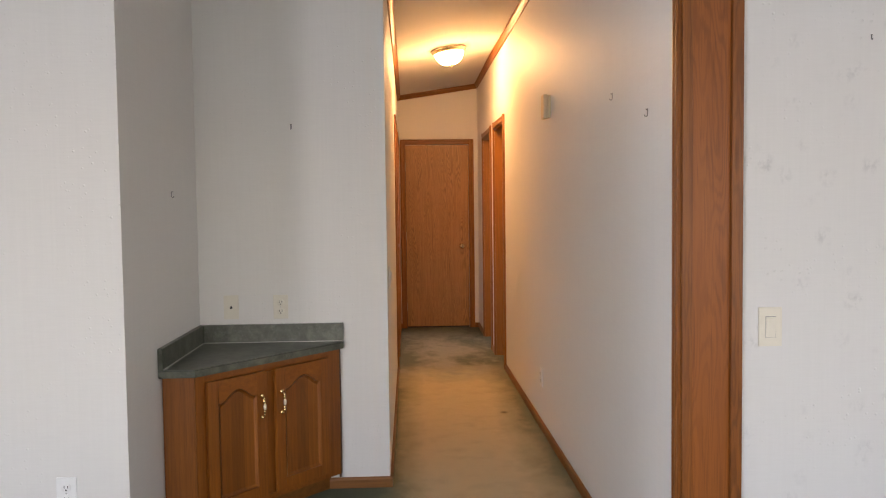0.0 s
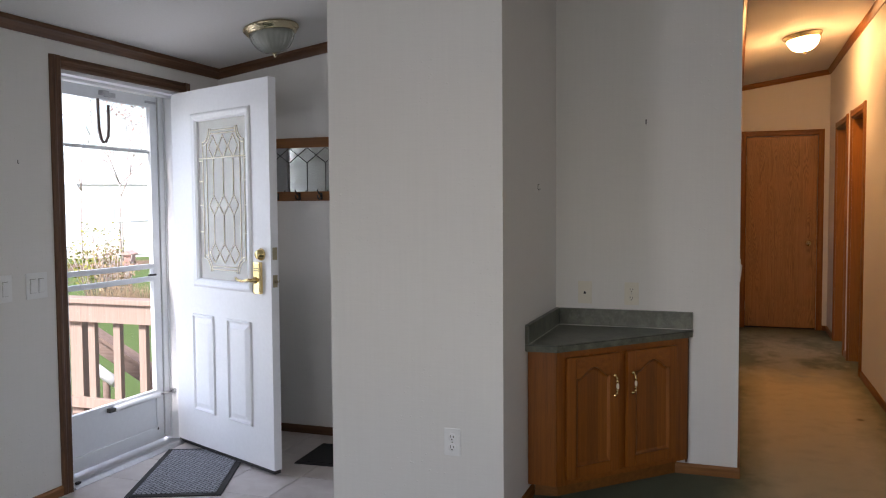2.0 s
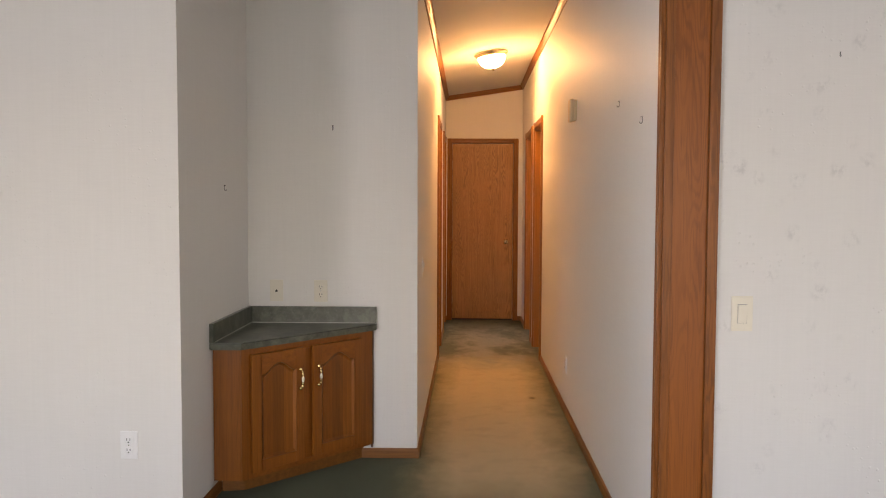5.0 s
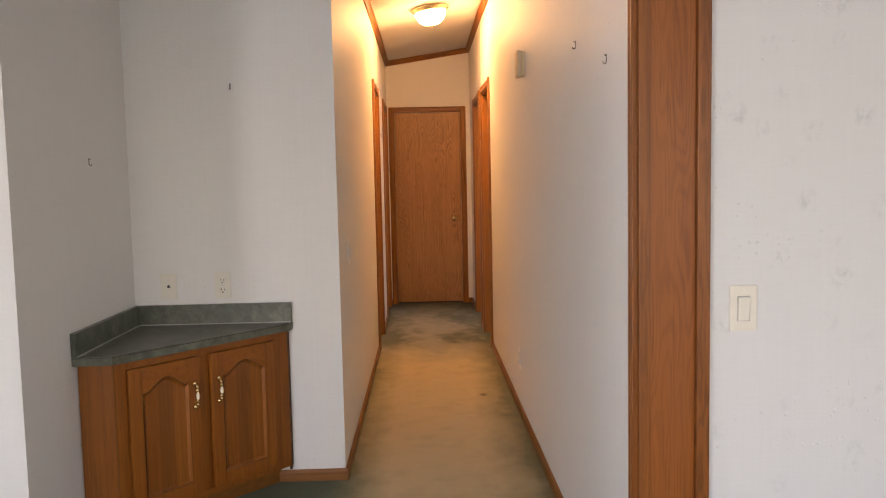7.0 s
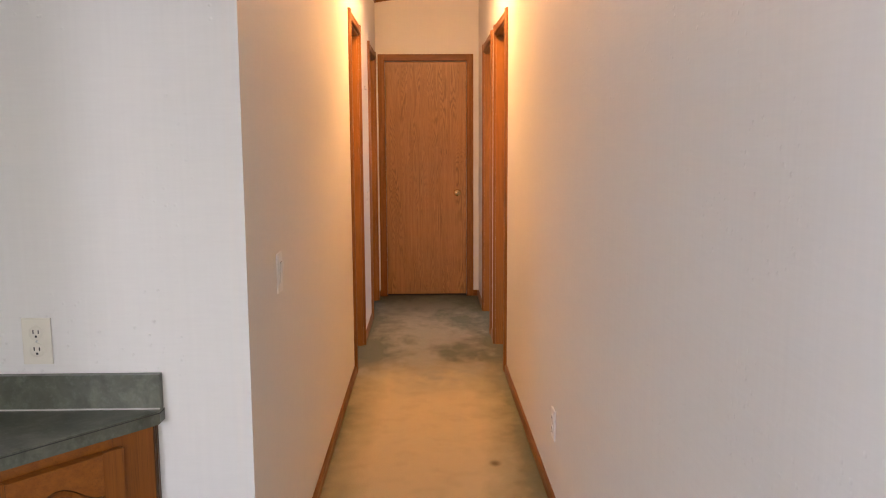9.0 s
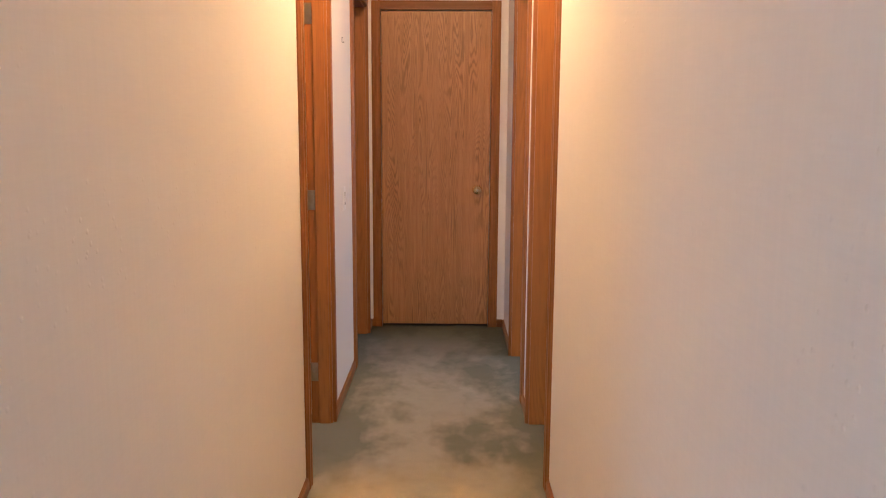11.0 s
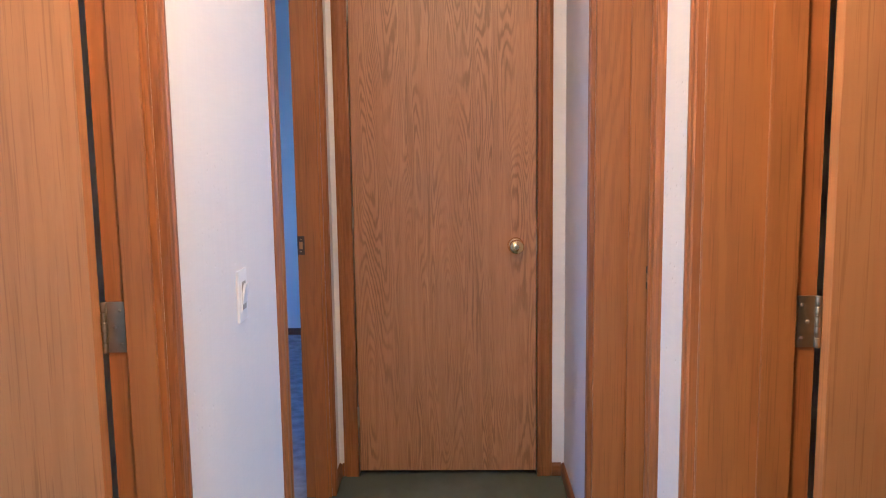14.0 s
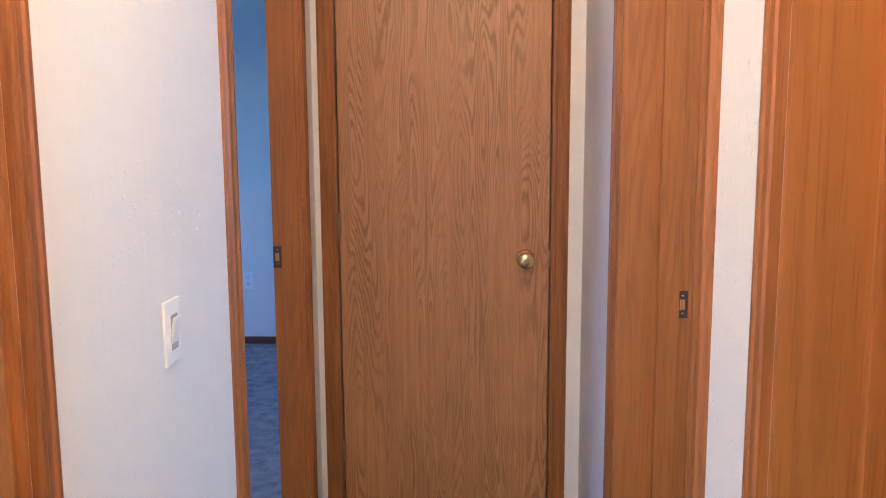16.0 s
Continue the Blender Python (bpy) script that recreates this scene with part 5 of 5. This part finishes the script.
part("face_board", boxes((-5.0, XO - 0.05, RY - 0.052, RY - 0.014, 0.520, 0.655), bevel=0.003), DECK, rail)
part("bottom_rail", boxes((-5.0, XO - 0.05, RY - 0.050, RY - 0.014, -0.105, -0.03), bevel=0.003), DECK, rail)
for k in range(8):
    x = -4.93 + 0.225 * k + (0.10 if k > 1 else 0.0)
    part("baluster", boxes((x - 0.030, x + 0.030, RY - 0.013, RY + 0.026, -0.16, 0.66), bevel=0.002), DECK, rail)
part("post", boxes((-4.575, -4.465, RY - 0.013, RY + 0.075, -0.16, 0.66), bevel=0.003), DECK, rail)

stair = thing("stair_railing", (-4.3, 5.1, GZ), "weathered wooden stair railing sloping down", "railing")


def slope(name, x0, z0, x1, z1, h, y0, y1):
    bm = bmesh.new()
    lo = [bm.verts.new((x, y, z)) for x, z in ((x0, z0), (x1, z1)) for y in (y0, y1)]
    hi = [bm.verts.new((x, y, z + h)) for x, z in ((x0, z0), (x1, z1)) for y in (y0, y1)]
    for q in ((0, 1, 3, 2), ):
        bm.faces.new([lo[i] for i in q])
        bm.faces.new([hi[i] for i in q[::-1]])
    for a, b in ((0, 1), (1, 3), (3, 2), (2, 0)):
        bm.faces.new((lo[a], lo[b], hi[b], hi[a]))
    bmesh.ops.recalc_face_normals(bm, faces=bm.faces)
    part(name, bm, DECK_DARK, stair)


slope("hand_rail", -5.35, 0.325, -3.60, -0.543, 0.14, 5.14, 5.18)
slope("cap_rail", -5.35, 0.467, -3.60, -0.401, 0.032, 5.10, 5.22)
for k in range(4):
    x = -5.22 + 0.42 * k
    z = 0.325 - 0.496 * (x + 5.35)
    part("baluster", boxes((x - 0.02, x + 0.02, 5.18, 5.215, GZ - 0.02, z + 0.02)), DECK, stair)
pipe = thing("downspout", (-5.0, 5.5, GZ), "white plastic drain pipe lying by the steps", "drain pipe")
bm = bmesh.new()
tube(bm, [(-5.32, 5.26, 0.09), (-4.90, 5.26, -0.13)], 0.045, 12)
part("pipe", bm, PAINT, pipe)
bm = bmesh.new()
tube(bm, [(-5.0, 5.26, GZ - 0.05), (-5.0, 5.26, -0.08)], 0.03, 8)
part("stake", bm, DECK_DARK, pipe)

BARK = plain("grey_bark", (0.62, 0.52, 0.48), 0.95, grain=0.5, scale=14, bump=0.6)
LEAF = plain("yellow_green_leaves", (0.30, 0.30, 0.06), 0.8, grain=0.5, scale=3)
BUDS = plain("pinkish_buds", (0.60, 0.46, 0.42), 0.8, grain=0.4, scale=3)
STRAW = plain("dry_straw", (0.42, 0.30, 0.19), 0.95, grain=0.5, scale=9)
SIDING = plain("white_siding", (0.84, 0.84, 0.84), 0.6)
ROOF = plain("grey_shingles", (0.75, 0.74, 0.73), 0.9, grain=0.2, scale=6)
YELLOW = plain("yellow_paint", (0.72, 0.46, 0.08), 0.6)
PALE = plain("curtained_pane", (0.66, 0.68, 0.70), 0.3)
RED = plain("red_paint", (0.60, 0.36, 0.32), 0.6)


def tree(x, y, height, leaf, seed, label, name="tree", spread=0.55):
    rnd = random.Random(seed)
    o = thing(name, (x, y, GZ), label, "tree" if name == "tree" else "shrub")
    bm, lf = bmesh.new(), bmesh.new()

    def grow(p, d, length, r, depth):
        q = p + d * length
        mid = p + d * length * 0.5 + Vector([rnd.uniform(-1, 1) for _ in range(3)]) * length * 0.06
        tube(bm, [p, mid, q], r, 5, r * 0.6)
        if depth == 0:
            for _ in range(2):
                c = q + Vector([rnd.gauss(0, 0.16) for _ in range(3)]) * height * 0.12
                s = rnd.uniform(0.012, 0.026) * height ** 0.5
                u = Vector([rnd.uniform(-1, 1) for _ in range(3)]).normalized()
                v = u.orthogonal().normalized()
                lf.faces.new([lf.verts.new(c + u * a * s + v * b * s) for a, b in ((1, 0), (0.3, 0.55), (-1, 0), (0.3, -0.55))])
            return
        for _ in range(rnd.choice((2, 3, 3))):
            e = (d + Vector((rnd.uniform(-1, 1), rnd.uniform(-1, 1), rnd.uniform(-0.2, 0.7))) * spread * 1.5).normalized()
            grow(q if rnd.random() > 0.3 else mid, e, length * rnd.uniform(0.6, 0.82), r * 0.6, depth - 1)

    grow(Vector((x, y, GZ - 0.1)), Vector((0, 0, 1)), height * 0.3, height * 0.004, 5)
    part("trunk", bm, BARK, o)
    part("crown", lf, leaf, o)
    return o


for k, (tx, ty, th) in enumerate(((-22.6, 23.5, 9.0), (-17.4, 19.6, 8.0), (-19.0, 21.4, 9.5), (-24.5, 21.0, 10.5), (-25.0, 28.5, 11.0))):
    tree(tx, ty, th, BUDS, (3, 12, 21, 8, 30)[k], "budding tree with many thin pale branches on the lawn")


def shrub(x, y, h, leaf, seed, label):
    rnd = random.Random(seed)
    o = thing("shrub", (x, y, GZ), label, "shrub")
    bm, lf = bmesh.new(), bmesh.new()
    for _ in range(34):
        a = rnd.uniform(0, 6.28)
        lean = rnd.uniform(0.02, 0.34)
        p0 = Vector((x + 0.1 * math.cos(a), y + 0.1 * math.sin(a), GZ - 0.03))
        p1 = p0 + Vector((lean * math.cos(a), lean * math.sin(a), rnd.uniform(0.6, 1.0))) * h
        tube(bm, [p0, (p0 + p1) / 2 + Vector((rnd.uniform(-0.05, 0.05), rnd.uniform(-0.05, 0.05), 0.05)), p1], 0.010, 4, 0.004)
        for _ in range(16):
            c = p0 + (p1 - p0) * rnd.uniform(0.3, 1.0) + Vector([rnd.gauss(0, 0.06) for _ in range(3)])
            u = Vector([rnd.uniform(-1, 1) for _ in range(3)]).normalized()
            v = u.orthogonal().normalized()
            s = rnd.uniform(0.025, 0.05)
            lf.faces.new([lf.verts.new(c + u * m_ * s + v * n_ * s) for m_, n_ in ((1, 0), (0.2, 0.5), (-1, 0), (0.2, -0.5))])
    part("stems", bm, BARK, o)
    part("leaves", lf, leaf, o)


shrub(-12.5, 13.2, 1.7, LEAF, 1, "yellow-green leafy shrub on the lawn")
shrub(-11.9, 13.1, 1.25, STRAW, 2, "bare twiggy shrub on the lawn")
shrub(-11.0, 14.0, 0.9, LEAF, 6, "low leafy shrub by the bed")
bm = bmesh.new()
rnd = random.Random(5)
for _ in range(520):
    a, r = rnd.uniform(0, 6.28), rnd.uniform(0, 0.75) ** 0.7
    p = Vector((-10.9 + 1.3 * r * math.cos(a), 12.5 + 0.7 * r * math.sin(a), GZ - 0.02))
    q = p + Vector((rnd.gauss(0, 0.10), rnd.gauss(0, 0.10), rnd.uniform(0.30, 0.55)))
    tube(bm, [p, (p + q) / 2 + Vector((0.02, 0, 0.02)), q], 0.006, 3, 0.002)
tagged(part("dry_grass", bm, STRAW), "clump of tall dry straw-coloured grass", "dry grass", kind="stuff")

house = thing("neighbour_house", (-27.0, 27.0, GZ), "white-sided single-storey house across the lawn", "house")
hm = pose(-27.0, 27.0, 0, 0, 0, 38)
part("wall", turned(boxes((-8, 8, -3, 3, GZ - 0.1, 2.3)), hm), SIDING, house)
for k in range(14):
    part("siding_board", turned(boxes((-8, 8, -3.03, -3.001, GZ + 0.1 + 0.2 * k, GZ + 0.27 + 0.2 * k)), hm), SIDING, house)
bm = bmesh.new()
vs = [bm.verts.new(v) for v in ((-8.2, -3.1, 2.29), (8.2, -3.1, 2.29), (8.4, 0, 3.6), (-8.4, 0, 3.6), (-8.4, 3.5, 2.25), (8.4, 3.5, 2.25))]
for q in ((0, 1, 2, 3), (3, 2, 5, 4), (0, 3, 4), (1, 5, 2), (0, 4, 5, 1)):
    bm.faces.new([vs[i] for i in q])
part("roof", turned(bm, hm), ROOF, house)
for x in (-5.6, -2.2, 1.6, 6.6):
    w = part("window", turned(boxes((x - 0.65, x + 0.65, -3.06, -3.031, 0.45, 1.75)), hm), YELLOW if x == -5.6 else STEEL_WHITE, house)
    part("window_pane", turned(boxes((x - 0.55, x + 0.55, -3.075, -3.061, 0.55, 1.65)), hm), PALE if x != -5.6 else STEEL_WHITE, w)

post = thing("clothesline_post", (-12.8, 14.6, GZ), "grey metal T-shaped clothesline post on the lawn", "post")
bm = bmesh.new()
tube(bm, [(-12.8, 14.6, GZ - 0.1), (-12.8, 14.6, 1.05)], 0.03, 10)
part("upright", bm, PALE, post)
bm = bmesh.new()
tube(bm, [(-13.2, 14.25, 1.02), (-12.4, 14.95, 1.06)], 0.025, 8)
part("crossbar", bm, PALE, post)

feeder = thing("bird_feeder", (-12.2, 13.9, GZ), "small red wooden bird feeder on a low post", "bird feeder")
part("post", boxes((-12.23, -12.17, 13.87, 13.93, GZ - 0.05, 0.10)), DECK_DARK, feeder)
part("house", boxes((-12.29, -12.11, 13.82, 13.98, 0.10, 0.34), bevel=0.01), RED, feeder)
bm = bmesh.new()
prism(bm, [(-12.33, 13.78), (-12.2, 13.78), (-12.07, 13.78), (-12.07, 14.02), (-12.2, 14.02), (-12.33, 14.02)], 0.34, lambda x: 0.37 + 0.07 * (1 - abs(x + 12.2) / 0.13))
part("roof", bm, RED, feeder)

# ---- entry tiles ----
tiles = tagged(part("entry_floor", boxes((EXT - 0.001, BLOCK_X, TILE_EDGE, 4.0, -0.12, 0.0005)), GROUT), "square beige stone-look tiles in the entry", "tile floor", kind="structure")
TS = 0.305
rndt = random.Random(4)
nx, ny = math.ceil((BLOCK_X - EXT) / TS), math.ceil((4.0 - TILE_EDGE) / TS)
meshes = {}
for i in range(nx):
    for j in range(ny):
        x0, y0 = EXT + 0.01 + TS * i, TILE_EDGE + 0.002 + TS * j
        w, d = min(TS - 0.004, BLOCK_X - x0 - 0.002), min(TS - 0.004, 4.0 - y0 - 0.002)
        key = (round(w, 3), round(d, 3))
        if key not in meshes:
            bm = bmesh.new()
            box(bm, 0, w, 0, d, 0, 0.004, 0.0012)
            me = bpy.data.meshes.new("tile")
            bm.to_mesh(me)
            bm.free()
            me.materials.append(TILE)
            meshes[key] = me
        t_ = new("tile", meshes[key])
        t_.parent = tiles
        t_.location = (x0, y0, 0.0005 + rndt.uniform(0, 0.0004))
edge = tagged(part("carpet_edge_trim", boxes((EXT + 0.012, BLOCK_X, TILE_EDGE - 0.012, TILE_EDGE + 0.004, 0.0, 0.007), bevel=0.003), CARPET), "turned-down carpet edge along the tiles", "carpet edge", kind="structure")
